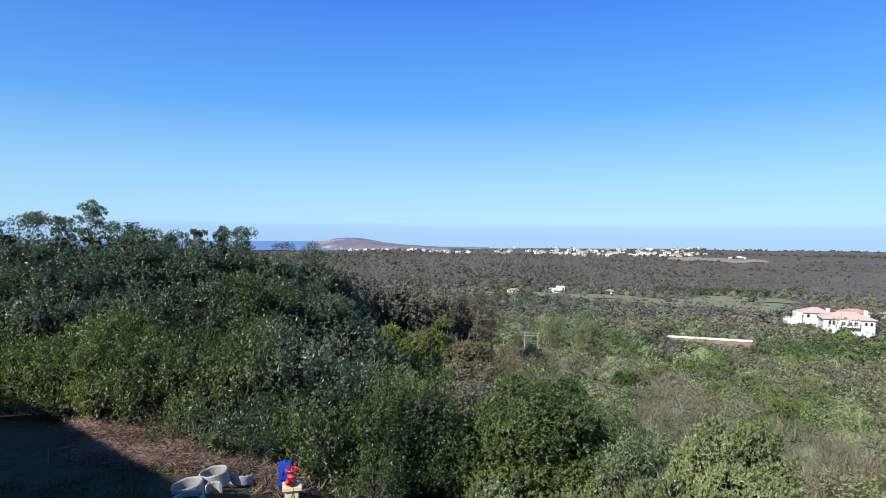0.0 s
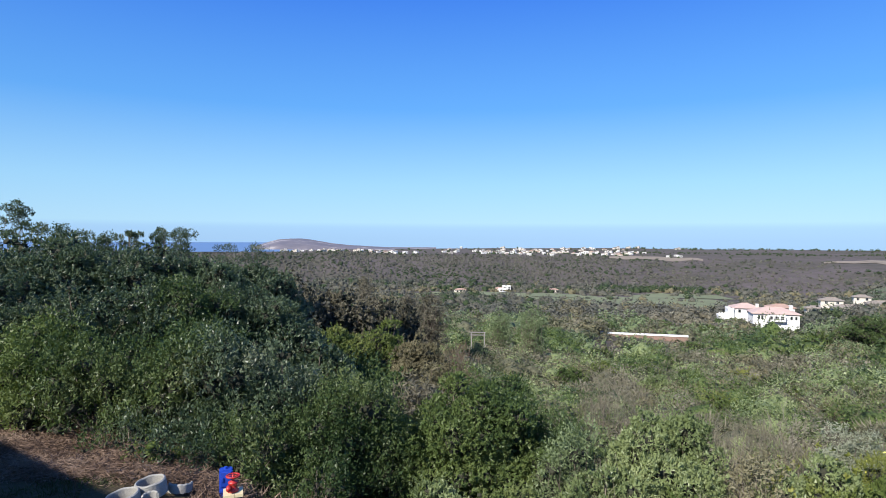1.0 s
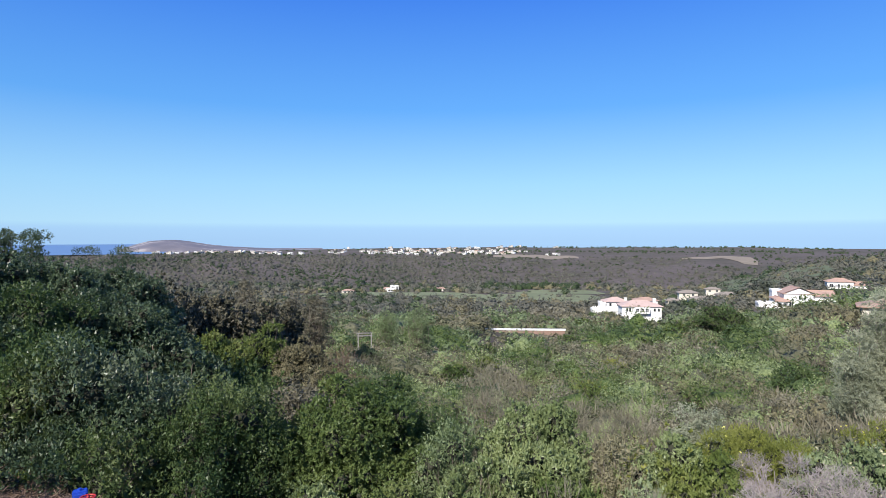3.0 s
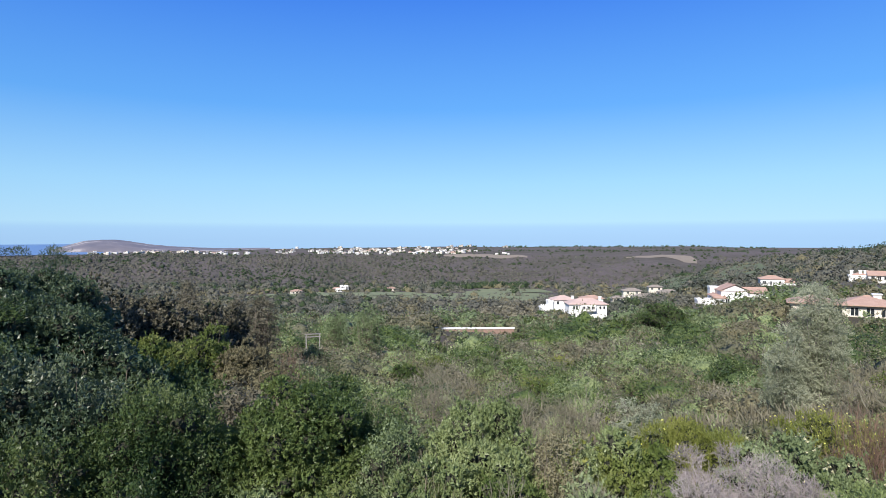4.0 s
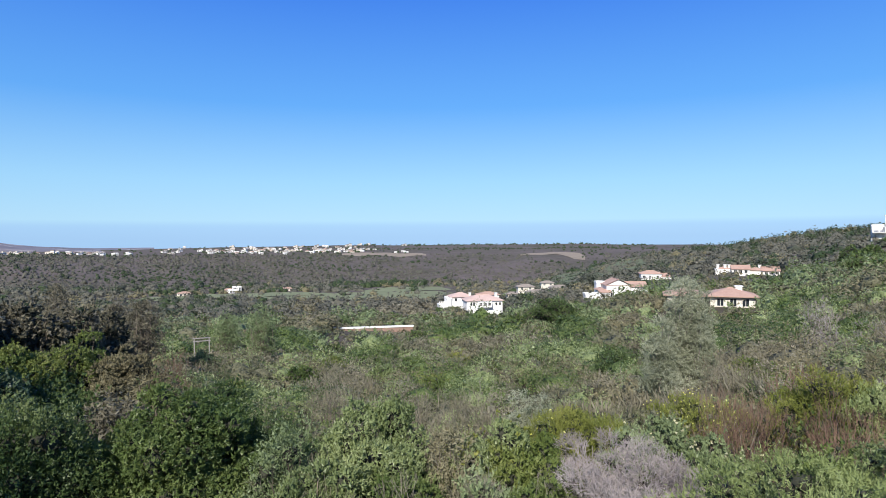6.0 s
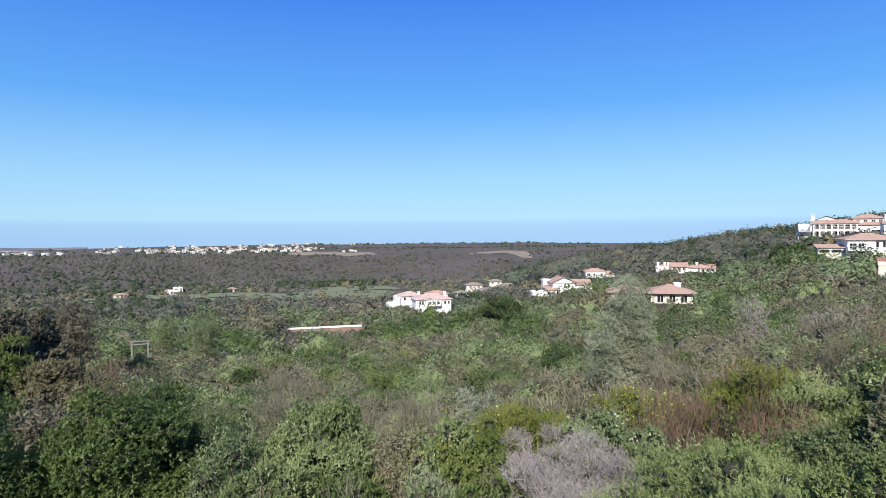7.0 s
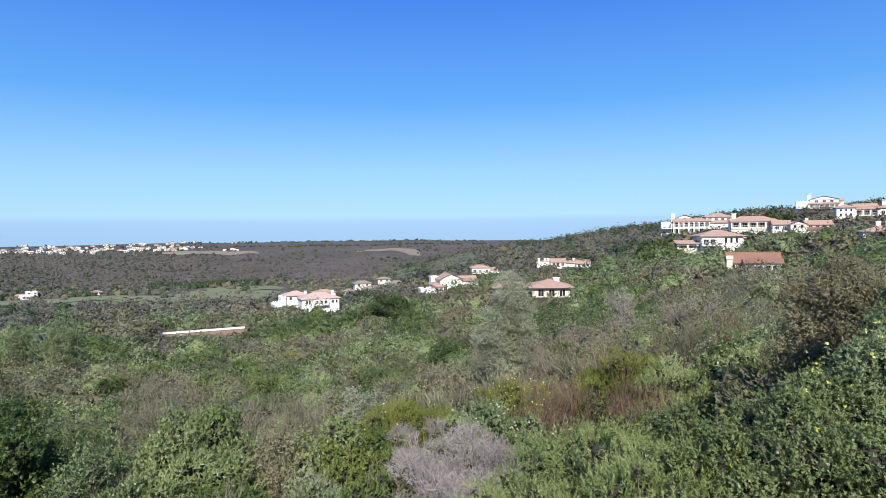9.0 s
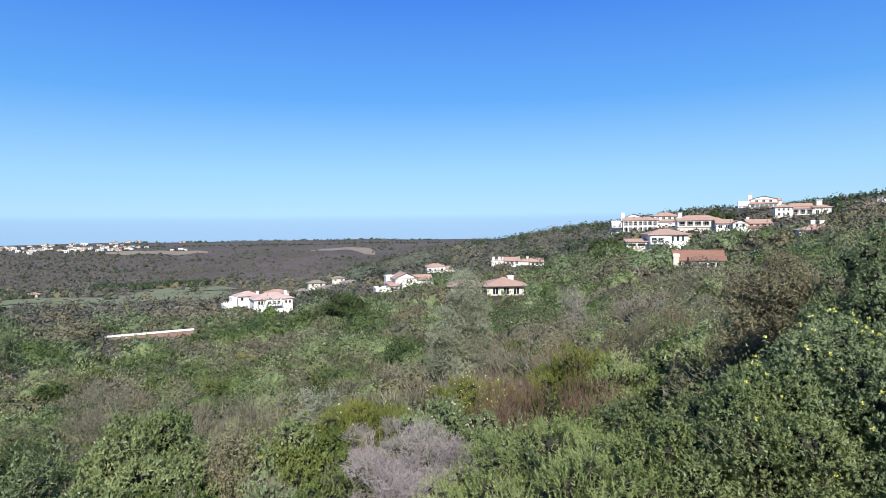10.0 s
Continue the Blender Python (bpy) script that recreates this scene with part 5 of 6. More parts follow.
def wing(ob, x0, x1, y0, y1, z0, z1, roof=None, kind="hip", wall=None, eave=0.6, pitch=0.36):
    bm = bmesh.new()
    box(bm, x0, x1, y0, y1, z0, z1)
    if kind == "front":      # the gable looks at the valley
        top = bm.verts.new(((x0 + x1) / 2, y0, z1 + (x1 - x0) / 2 * pitch)), bm.verts.new(((x0 + x1) / 2, y1, z1 + (x1 - x0) / 2 * pitch))
        c = [bm.verts.new(q) for q in ((x0, y0, z1), (x1, y0, z1), (x1, y1, z1), (x0, y1, z1))]
        bm.faces.new((c[0], c[1], top[0])), bm.faces.new((c[2], c[3], top[1]))
    if kind == "side":
        top = bm.verts.new((x0, (y0 + y1) / 2, z1 + (y1 - y0) / 2 * pitch)), bm.verts.new((x1, (y0 + y1) / 2, z1 + (y1 - y0) / 2 * pitch))
        c = [bm.verts.new(q) for q in ((x0, y0, z1), (x1, y0, z1), (x1, y1, z1), (x0, y1, z1))]
        bm.faces.new((c[3], c[0], top[0])), bm.faces.new((c[1], c[2], top[1]))
    part("wall", bm, wall or PLASTER, ob)
    bm = bmesh.new()
    if kind == "flat":
        for a in ((x0 - 0.12, x1 + 0.12, y0 - 0.12, y0 + 0.25), (x0 - 0.12, x1 + 0.12, y1 - 0.25, y1 + 0.12), (x0 - 0.12, x0 + 0.25, y0 + 0.25, y1 - 0.25), (x1 - 0.25, x1 + 0.12, y0 + 0.25, y1 - 0.25)):
            box(bm, *a, z1, z1 + 0.7)
        return part("parapet", bm, wall or PLASTER, ob)
    cx, cy, hx, hy, t = (x0 + x1) / 2, (y0 + y1) / 2, (x1 - x0) / 2 + eave, (y1 - y0) / 2 + eave, 0.2
    if kind == "front":
        hy, rise = (y1 - y0) / 2 + 0.3, hx * pitch
        ends = ((0, -hy), (0, hy))
    elif kind == "side":
        hx, rise = (x1 - x0) / 2 + 0.3, hy * pitch
        ends = ((-hx, 0), (hx, 0))
    else:
        rise = min(hx, hy) * pitch
        ends = ((-(hx - hy), 0), (hx - hy, 0)) if hx > hy + 0.2 else ((0, -(hy - hx) - 0.05), (0, hy - hx + 0.05))
    e0 = z1 - eave * pitch
    for dz in (0.02, t):
        lo = [bm.verts.new((cx + sx * hx, cy + sy * hy, e0 + dz)) for sx, sy in ((-1, -1), (1, -1), (1, 1), (-1, 1))]
        up = [bm.verts.new((cx + q[0], cy + q[1], e0 + rise + dz)) for q in ends]
        if kind == "front" or (kind == "hip" and hx <= hy + 0.2):
            faces = [(lo[1], lo[2], up[1], up[0]), (lo[3], lo[0], up[0], up[1])] + ([] if kind == "front" else [(lo[0], lo[1], up[0]), (lo[2], lo[3], up[1])])
        else:
            faces = [(lo[0], lo[1], up[1], up[0]), (lo[2], lo[3], up[0], up[1])] + ([] if kind == "side" else [(lo[1], lo[2], up[1]), (lo[3], lo[0], up[0])])
        for f in faces:
            bm.faces.new(f)
        if dz > 0.1:
            rim = lo
            for a, b, c, d in zip(old, old[1:] + old[:1], rim[1:] + rim[:1], rim):
                bm.faces.new((a, b, c, d))
        old = lo
    r = part("roof", bm, roof or TERRACOTTA, ob)
    if kind != "flat" and max(hx, hy) > 3:      # ridge tiles
        bm = bmesh.new()
        a, b = Vector((cx + ends[0][0], cy + ends[0][1], e0 + rise + t)), Vector((cx + ends[1][0], cy + ends[1][1], e0 + rise + t))
        w = Vector((0.18, 0.18, 0.1))
        lo_, hi_ = Vector(map(min, a, b)) - w, Vector(map(max, a, b)) + w
        box(bm, lo_.x, hi_.x, lo_.y, hi_.y, lo_.z, hi_.z)
        part("ridge", bm, roof or TERRACOTTA, r)
    return r


def column_bm(h, s):
    bm = bmesh.new()
    box(bm, -s / 2, s / 2, -s / 2, s / 2, 0, h)
    box(bm, -s * 0.75, s * 0.75, -s * 0.75, s * 0.75, h - 0.2, h - 0.001)
    return bm, PLASTER


def loggia(ob, x0, x1, y0, y1, z0, z1, n, rail=True, roof=None, size=0.45):
    """An open veranda: floor, beam, columns and rail in front of a wall."""
    bm = bmesh.new()
    box(bm, x0, x1, y0, y1, z0 - 0.25, z0)
    part("floor_slab", bm, PLASTER, ob)
    bm = bmesh.new()
    box(bm, x0, x1, y0, y0 + 0.4, z1 - 0.45, z1)
    part("beam", bm, PLASTER, ob)
    for i in range(n + 1):
        c = new("column", shared(("column", round(z1 - z0, 2), size), lambda: column_bm(z1 - z0 - 0.45, size)))
        c.parent, c.location = ob, (x0 + size / 2 + (x1 - x0 - size) * i / n, y0 + 0.2, z0)
    if rail:
        bm = bmesh.new()
        box(bm, x0, x1, y0 + 0.05, y0 + 0.12, z0 + 0.92, z0 + 1.0)
        for i in range(int((x1 - x0) / 0.6)):
            x = x0 + 0.3 + i * 0.6
            box(bm, x, x + 0.05, y0 + 0.06, y0 + 0.11, z0, z0 + 0.92)
        part("railing", bm, TRIM, ob)
    bm = bmesh.new()
    lip = 0.5
    v = [bm.verts.new(q) for q in ((x0 - lip, y0 - lip, z1), (x1 + lip, y0 - lip, z1), (x1 + lip, y1, z1 + 0.9), (x0 - lip, y1, z1 + 0.9),
                                   (x0 - lip, y0 - lip, z1 + 0.18), (x1 + lip, y0 - lip, z1 + 0.18), (x1 + lip, y1, z1 + 1.08), (x0 - lip, y1, z1 + 1.08))]
    for f in ((3, 2, 1, 0), (4, 5, 6, 7), (0, 1, 5, 4), (1, 2, 6, 5), (2, 3, 7, 6), (3, 0, 4, 7)):
        bm.faces.new([v[i] for i in f])
    if roof:
        part("veranda_roof", bm, roof, ob)
    else:
        bm.free()


def chimney(ob, x, y, z0, z1, s=0.9):
    bm = bmesh.new()
    box(bm, x - s / 2, x + s / 2, y - s / 2, y + s / 2, z0, z1)
    box(bm, x - s * 0.65, x + s * 0.65, y - s * 0.65, y + s * 0.65, z1, z1 + 0.2)
    part("chimney", bm, PLASTER, ob)


PLOTS = []


def plot(bearing, d, el, label, turn=0.0):
    p = spot(bearing, d)
    PLOTS.append((bearing, d, el))
    return thing("house", (p.x, p.y, EYE + d * math.tan(radians(el))), turn - bearing, label=label, category="house")


F = -5      # foundations go this far into the slope
# the large house on the brow
h = plot(69, 265, -0.35, "large white two-storey villa with arcades and terracotta roofs", 6)
wing(h, -9, 5, 2.5, 9, F, 5.2, kind="hip")
loggia(h, -9.5, 4.5, 0, 2.5, 0.2, 2.6, 7, False)
loggia(h, -9.5, 4.5, 0, 2.5, 2.9, 5.0, 7, True, TERRACOTTA)
windows(h, [-7.5, -4.5, -1.5, 1.5], 2.5, 0.4, 1.5, 2.0)
windows(h, [-7.5, -4.5, -1.5, 1.5], 2.5, 3.1, 1.5, 1.6)
wing(h, 3.5, 13, 5, 11, F, 7.0, kind="hip")
windows(h, [5, 7.4, 9.8, 12], 5, 5.1, 1.3, 1.3)
wing(h, 4.8, 13.5, 1.5, 5, F, 4.6, kind="hip")
windows(h, [7, 11], 1.5, 0.8, 1.4, 1.8)
wing(h, -8, -1.5, 5, 11, F, 6.6, kind="front")
window(h, -4.7, 5, 5.6, 0.9, 0.9)
wing(h, -14, -9.8, 3, 9, F, 4.4, kind="flat")
loggia(h, -14, -9.8, 0.5, 3, 2.4, 4.6, 2, True)
chimney(h, -9.2, 5.5, 4, 8.3, 1.4)

h = plot(70, 200, -2.2, "white two-storey house with a balcony and a low terracotta roof", 18)
wing(h, -2.5, 9.5, 0, 9, F, 5.9, kind="hip", pitch=0.3, eave=0.9)
windows(h, [-1.2, 0.8], 0, 3.4, 1.6, 1.9)
windows(h, [-0.8, 1.8], 0, 0.3, 2.0, 2.1)
loggia(h, -3, 3.4, -2.4, 0, 3.0, 5.2, 3, True, None, 0.35)
windows(h, [4.6, 6.2, 7.8], 0, 3.6, 0.8, 1.6)
windows(h, [5.5, 7.5], 0, 0.8, 0.8, 1.4)
windows(h, [2, 5], 9.5, 3.6, 1.2, 1.4, 90)
wing(h, -9.5, -2.7, 1.5, 6, F, 1.4, kind="flat", wall=CREAM)
wing(h, -9, -3, 4.2, 6, 1.4, 3.6, kind="hip")
loggia(h, -9.3, -3, 1.4, 4.2, 1.4, 3.4, 2, False, TERRACOTTA)
wing(h, 6, 11, 3, 11, F, 5.2, kind="hip")

h = plot(73.4, 255, -0.15, "white house with a pillared veranda and terracotta roof", 8)
wing(h, -8, 8, 2.5, 10, F, 4.1, kind="hip")
loggia(h, -8, 7, 0, 2.5, 1.2, 3.6, 5, True, TERRACOTTA)
wing(h, -8, 7, 0.4, 2.5, F, 0.9, kind="flat", wall=CREAM)
windows(h, [-6, -3, 0, 3], 2.5, 1.4, 1.6, 1.9)
chimney(h, -6.5, 6, 4, 6.7, 1.5)

h = plot(77, 250, -0.65, "white gabled house with shaded verandas and terracotta roofs", 10)
wing(h, -9.5, -3.5, 3, 10, F, 4.6, kind="side")
wing(h, -4, 1, 1, 9, F, 4.6, kind="front")
windows(h, [-2.6, -0.4], 1, 3.1, 1.0, 1.2)
loggia(h, -4, 1, -1, 1, 0.2, 2.6, 3, True)
wing(h, 1.2, 9.5, 3, 10, F, 4.4, kind="side")
windows(h, [2.6, 4.8, 7], 3, 2.9, 1.2, 1.2)
loggia(h, 1.4, 9, 0.5, 3, 0.2, 2.4, 4, True, RED_TILE)
windows(h, [-8, -5.6], 3, 2.6, 1.2, 1.3)
chimney(h, 2, 7, 4, 6.6)

h = plot(73.4, 150, -3.5, "low white cottage with a long red-brown tiled roof", 4)
wing(h, -5.2, 5.4, 0, 6, F, 1.9, RED_TILE, "side", pitch=0.62, eave=0.5)
windows(h, [-4, -2.6], 0, 0.2, 0.9, 1.2)
windows(h, [0.6, 1.8, 3.0, 4.2], 0, 0.2, 0.9, 1.2)
wing(h, -5.4, -4.2, -2.6, 0, F, 2.6, RED_TILE, "flat", CREAM)
loggia(h, -1.6, 5.4, -1.6, 0, -0.4, 1.7, 4, False, RED_TILE, 0.25)

h = plot(78.0, 380, 1.6, "white gabled villa with a tall chimney on the hilltop", 4)
wing(h, -4, 9, 3, 11, F, 5.2, kind="front", pitch=0.25)
windows(h, [-1, 2.5, 6], 3, 3.2, 1.6, 1.6)
loggia(h, -4.5, 9.5, 0, 3, 0.3, 2.6, 6, True, TERRACOTTA)
wing(h, -10.5, -4.5, 2, 9, F, 3.6, kind="flat")
loggia(h, -10.5, -4.5, 0, 2, 0.6, 3.0, 3, True)
chimney(h, -4.4, 5, 4, 8.2, 1.8)
wing(h, 8, 11.5, 5, 10, F, 4.5, kind="side")

h = plot(81.2, 300, 0.8, "white house with hipped terracotta roofs and a stout chimney", 8)
wing(h, -10.5, -4, 0, 8, F, 4.6, kind="hip")
windows(h, [-9, -7.2, -5.4], 0, 2.9, 0.8, 1.0)
windows(h, [-9, -7.2, -5.4], 0, 0.8, 0.8, 1.3)
wing(h, -4.2, 4, 3, 9, F, 4.8, kind="side")
loggia(h, -4, 4, 0.8, 3, 1.2, 3.6, 3, True, TERRACOTTA)
windows(h, [-2.5, 0.5, 3], 3, 1.4, 1.4, 1.8)
wing(h, 3.6, 10.5, 0.5, 7, F, 4.2, kind="hip")
windows(h, [5.4, 8.2], 0.5, 1.2, 1.3, 1.8)
chimney(h, 6.5, 4, 4, 7.2, 2.0)

h = plot(86.3, 330, 1.0, "low cream house with terracotta roof and square tower", 4)
wing(h, -9, 2, 1, 8, F, 3.4, kind="hip", wall=CREAM)
loggia(h, -8.5, 1.5, -1, 1, 0.2, 2.6, 4, False, TERRACOTTA)
windows(h, [-6, -2], 1, 0.3, 1.6, 2.0)
wing(h, 1, 6, 2, 8, F, 6.4, kind="flat")
chimney(h, 0, 5, 4, 6.4, 1.4)

h = plot(82.5, 190, -0.9, "terracotta-roofed house half hidden by bushes", 10)
wing(h, -5, 5.5, 0, 7, F, 2.2, kind="hip", pitch=0.34)
windows(h, [-3, 0, 3], 0, 0.4, 1.2, 1.3)
chimney(h, -1.2, 4, 2.5, 4.6, 1.0)
chimney(h, 0.9, 4, 2.5, 4.5, 1.0)

# houses on the valley side
h = plot(34.3, 230, -7.3, "white two-storey house with a faded pink tiled roof", 12)
wing(h, -7, 7, 0, 9, F, 4.9, PINK_TILE, "hip")
windows(h, [-5.2, -4.2], 0, 2.8, 0.8, 1.5)
loggia(h, -2.8, 2.6, -1.6, 0, 2.6, 4.6, 3, True)
windows(h, [-1.6, 0.4, 2.0], 0, 2.8, 1.2, 1.6)
windows(h, [-5, -3], 0, 0.4, 0.8, 1.0)
windows(h, [4.6, 6], 0, 2.9, 0.8, 1.2)
chimney(h, 5.8, 6.5, 4, 7.0)

h = plot(32.1, 248, -6.4, "white terrace house with a hipped faded pink roof", 12)
wing(h, -4.5, 4.5, 0, 7, F, 2.9, PINK_TILE, "hip")
windows(h, [-2.5, 0.5, 3], 0, 1.0, 1.0, 1.3)
wing(h, -6.5, -4.6, -1, 5, F, 2.0, kind="flat")
wing(h, -9.6, -6.6, -0.5, 4, -2.5, -0.6, kind="flat")
for i in range(4):
    chimney(h, -9.4 + i * 0.9, -0.4, -0.6, 0.9, 0.4)
chimney(h, 3.6, 1.0, 2, 4.2)

h = plot(34.6, 268, -5.75, "low house with a terracotta roof behind another", 12)
wing(h, -4, 5, 0, 6, F, 0.9, kind="hip", pitch=0.3)
windows(h, [-2, 1, 3.5], 0, -0.9, 1.2, 1.2)

h = plot(46.5, 230, -5.75, "white gabled house with a battlemented terrace wall", 14)
wing(h, -3.5, 5, 0, 10, F, 5.0, kind="front", pitch=0.42)
windows(h, [1.0, 2.6], 0, 3.0, 0.7, 1.4)
windows(h, [-1.5, 1.5, 3.5], 0, 0.3, 1.3, 1.9)
wing(h, 5, 12, 2, 10, F, 4.2, kind="side", pitch=0.34)
windows(h, [6.6, 8.8, 10.6], 2, 1.0, 1.2, 1.6)
wing(h, -6, -3.6, 1, 8, F, 3.0, kind="hip")
loggia(h, -6.2, -2.5, -1.5, 1, 0.3, 2.3, 2, False, TERRACOTTA)
wing(h, -11.5, -6.2, -1.5, 4, F, 1.2, kind="flat")
for i in range(6):
    chimney(h, -11.2 + i * 0.95, -1.4, 1.2, 2.3, 0.45)
wing(h, -5.5, -2.5, 8, 12, F, 5.0, kind="flat")

h = plot(54.7, 140, -6.0, "low cream house with wide terracotta roofs and a capped chimney", 6)
wing(h, -9, -1.5, 1, 8, F, 1.8, kind="hip", wall=CREAM, eave=0.9, pitch=0.3)
wing(h, -0.5, 8.2, 0, 8, F, 1.9, kind="hip", wall=CREAM, eave=1.0, pitch=0.3)
windows(h, [-7, -4.5], 1, -0.4, 1.3, 1.5)
windows(h, [1.5, 4, 6.4], 0, -0.4, 1.4, 1.7)
chimney(h, 5.6, 4.5, 2, 3.5, 1.3)

h = plot(49.9, 300, -4.0, "white house with a shaded arcade and terracotta roof", 10)
wing(h, -6.5, 3, 1.8, 8, F, 2.9, kind="hip")
loggia(h, -6.5, 2.5, 0, 1.8, 0.2, 2.4, 4, True)
windows(h, [-5, -2, 1], 1.8, 0.3, 1.4, 1.9)
wing(h, 2.5, 8.5, 2, 8, F, 1.6, kind="side")

h = plot(57.3, 280, -3.4, "long low house with terracotta roofs and white chimneys", 6)
wing(h, -12, -5.5, 2, 8, F, 1.5, kind="flat")
wing(h, -10.5, -6.5, 3, 7, F, 2.3, kind="hip")
wing(h, -6, 1, 0, 7, F, 2.4, kind="side")
wing(h, 1, 6, 1, 8, F, 2.0, kind="hip")
wing(h, 5.5, 12, 0, 7, F, 1.8, kind="side")
for x in (-11, -8.2, -6.6, 0.8, 5):
    chimney(h, x, 4, 2, 3.8, 1.0)
windows(h, [-4.5, -2.5, -0.5], 0, 0.6, 1.2, 1.4)
windows(h, [7, 9, 11], 0, 0.2, 1.2, 1.2)

for b, d, el, w, mat, wall in ((38.2, 330, -5.15, 9, GREY_TILE, CREAM), (40.2, 345, -4.75, 7, GREY_TILE, CREAM), (39.4, 310, -5.75, 12, GREY_TILE, CREAM), (41.4, 320, -5.25, 10, GREY_TILE, CREAM), (42.4, 300, -5.6, 7, TERRACOTTA, CREAM), (37.0, 290, -5.9, 6, GREY_TILE, CREAM)):
    h = plot(b, d, el, "small cream house with a low " + ("grey-brown" if mat is GREY_TILE else "terracotta") + " roof", 10)
    wing(h, -w / 2, w / 2, 0, w * 0.6, F, 2.2, mat, "hip", wall)
    windows(h, [-w / 4, w / 4], 0, 0.5, 1.2, 1.3)

# a long white-capped boundary wall
p = spot(23.7, 170)
lw = thing("boundary_wall", (p.x, p.y, EYE + 170 * math.tan(radians(-8.95))), -23.7 + 4, label="long low brick wall with a white cap", category="wall")
bm = bmesh.new()
box(bm, -11.2, 11.2, 0, 0.4, -3, 1.05)
part("wall", bm, BRICK, lw)
bm = bmesh.new()
box(bm, -11.4, 11.4, -0.15, 0.6, 1.05, 1.5)
part("coping", bm, PLASTER, lw)

# low garden shrubs along the feet of the houses
rngq = np.random.default_rng(31)
rows = []
for b, d, el in PLOTS:
    if d < 160 or d > 290 and b > 60:
        continue
    for _ in range(int(9 + 1600 / d)):
        x, y = rngq.uniform(-11, 11), rngq.uniform(2.0, 6.5)
        p = stand(b + x / d * 57.3, d - y)
        foot = EYE + d * math.tan(radians(el))
        rows.append((p.x, p.y, max(p.z, foot - 3.0), rngq.uniform(0.7, 1.2) * min(1.6, max(0.75, (foot - p.z) * 0.5))))
rows = np.array(rows)
for i, (mat, word) in enumerate(((LEAF_GREEN_DARK, "dark green"), (LEAF_GREEN, "green"), (LEAF_SAGE, "grey-green"))):
    r = rows[i::3]
    tagged(clumps("garden_shrubs", rngq, r[:, :3], r[:, 3], 60, r[:, 3] * 0 + 0.42, mat, 2.2, 7, 3), word + " garden shrubs along the houses", "shrubs", kind="stuff")

# ---- the town on the plateau ----
rngt = np.random.default_rng(21)


def town_house(kind):
    ob = thing("town_house", (0, 0, 0), 0, label="white house in the distant hilltop town", category="house", group="hilltop town")
    w, roof = (16, 12, 20, 14, 10)[kind], (GREY_TILE, None, GREY_TILE, TERRACOTTA, None)[kind]
    wing(ob, -w / 2, w / 2, 0, 9, -4, (5.5, 4, 5, 3.6, 6)[kind], roof, "hip" if roof else "flat", CREAM if kind in (2, 3) else PLASTER)
    if kind in (0, 2):
        wing(ob, w * 0.1, w / 2 - 0.5, 1, 7, 4, 8, GREY_TILE, "side")
    windows(ob, [-w * 0.3, 0, w * 0.3], 0, 0.8, 2.2, 2.2)
    if kind in (0, 4):
        windows(ob, [-w * 0.3, w * 0.3], 0, 3.4, 2.2, 1.8)
    return ob


town = [town_house(k) for k in range(5)]
TOWN = []
for i in range(150):
    b = rngt.choice([rngt.uniform(-10, 3), rngt.uniform(5, 24), rngt.uniform(9, 22), rngt.uniform(20, 27)], p=[0.22, 0.3, 0.4, 0.08])
    d = 1430 + rngt.gamma(2.0, 110) if b > 3 else 1450 + rngt.uniform(0, 120)
    TOWN.append((b, min(d, 2000)))
for i, (b, d) in enumerate(TOWN):
    m = pose(*stand(b, d), 0, 0, -b + rngt.uniform(-35, 35))
    if i < 5:
        town[i].matrix_basis = m
    else:
        copy_thing(town[i % 5], m).scale = [rngt.uniform(0.6, 0.85)] * 3
for i, (b, d) in enumerate([(10.5, 800), (11.2, 815), (15.6, 806), (10.9, 790), (6.8, 760)]):
    copy_thing(town[(3, 4, 3, 1, 3)[i]], pose(*stand(b, d), 0, 0, -b + 10))
tr = [(b + rngt.normal(0, 0.4), d + rngt.uniform(-60, 30)) for b, d in TOWN for _ in range(2)]
tr += [(rngt.uniform(-8, 58), rngt.uniform(1440, 1950)) for _ in range(200)] + [(rngt.uniform(22, 50), rngt.choice([rngt.uniform(1900, 2050), rngt.uniform(1640, 1690)])) for _ in range(420)]
at = np.array([tuple(stand(*s)) for s in tr])
rad = rngt.uniform(2, 5, len(at))
tagged(clumps("garden_trees", rngt, at, rad, 8, rad * 0.3, LEAF_PINE, 0.5, 6, 2), "dark garden trees among the town houses", "trees", kind="stuff")

# ---- close things ----
def rough_ring(bm, wide, deep, tall, thick, n=28, cut=1.0):
    """A hollow oval concrete block."""
    loops = []
    for rx, ry, z in ((wide / 2, deep / 2, 0), (wide / 2, deep / 2, tall - 0.015), (wide / 2 - 0.015, deep / 2 - 0.015, tall), (wide / 2 - thick + 0.01, deep / 2 - thick + 0.01, tall), (wide / 2 - thick, deep / 2 - thick, tall - 0.015), (wide / 2 - thick, deep / 2 - thick, 0)):
        loops.append([bm.verts.new((rx * math.cos(2 * math.pi * cut * i / n), ry * math.sin(2 * math.pi * cut * i / n), z + 0.004 * math.sin(5 * i))) for i in range(n + (cut < 1))])
    m = len(loops[0])
    for a, b in zip(loops, loops[1:] + loops[:1]):
        for i in range(m if cut == 1 else m - 1):
            bm.faces.new((a[i], a[(i + 1) % m], b[(i + 1) % m], b[i]))
    if cut < 1:
        bm.faces.new([l[0] for l in loops]), bm.faces.new([l[-1] for l in reversed(loops)])


def place_on(bearing, d, el):
    p = spot(bearing, d)
    return (p.x, p.y, EYE + d * math.tan(radians(el)))


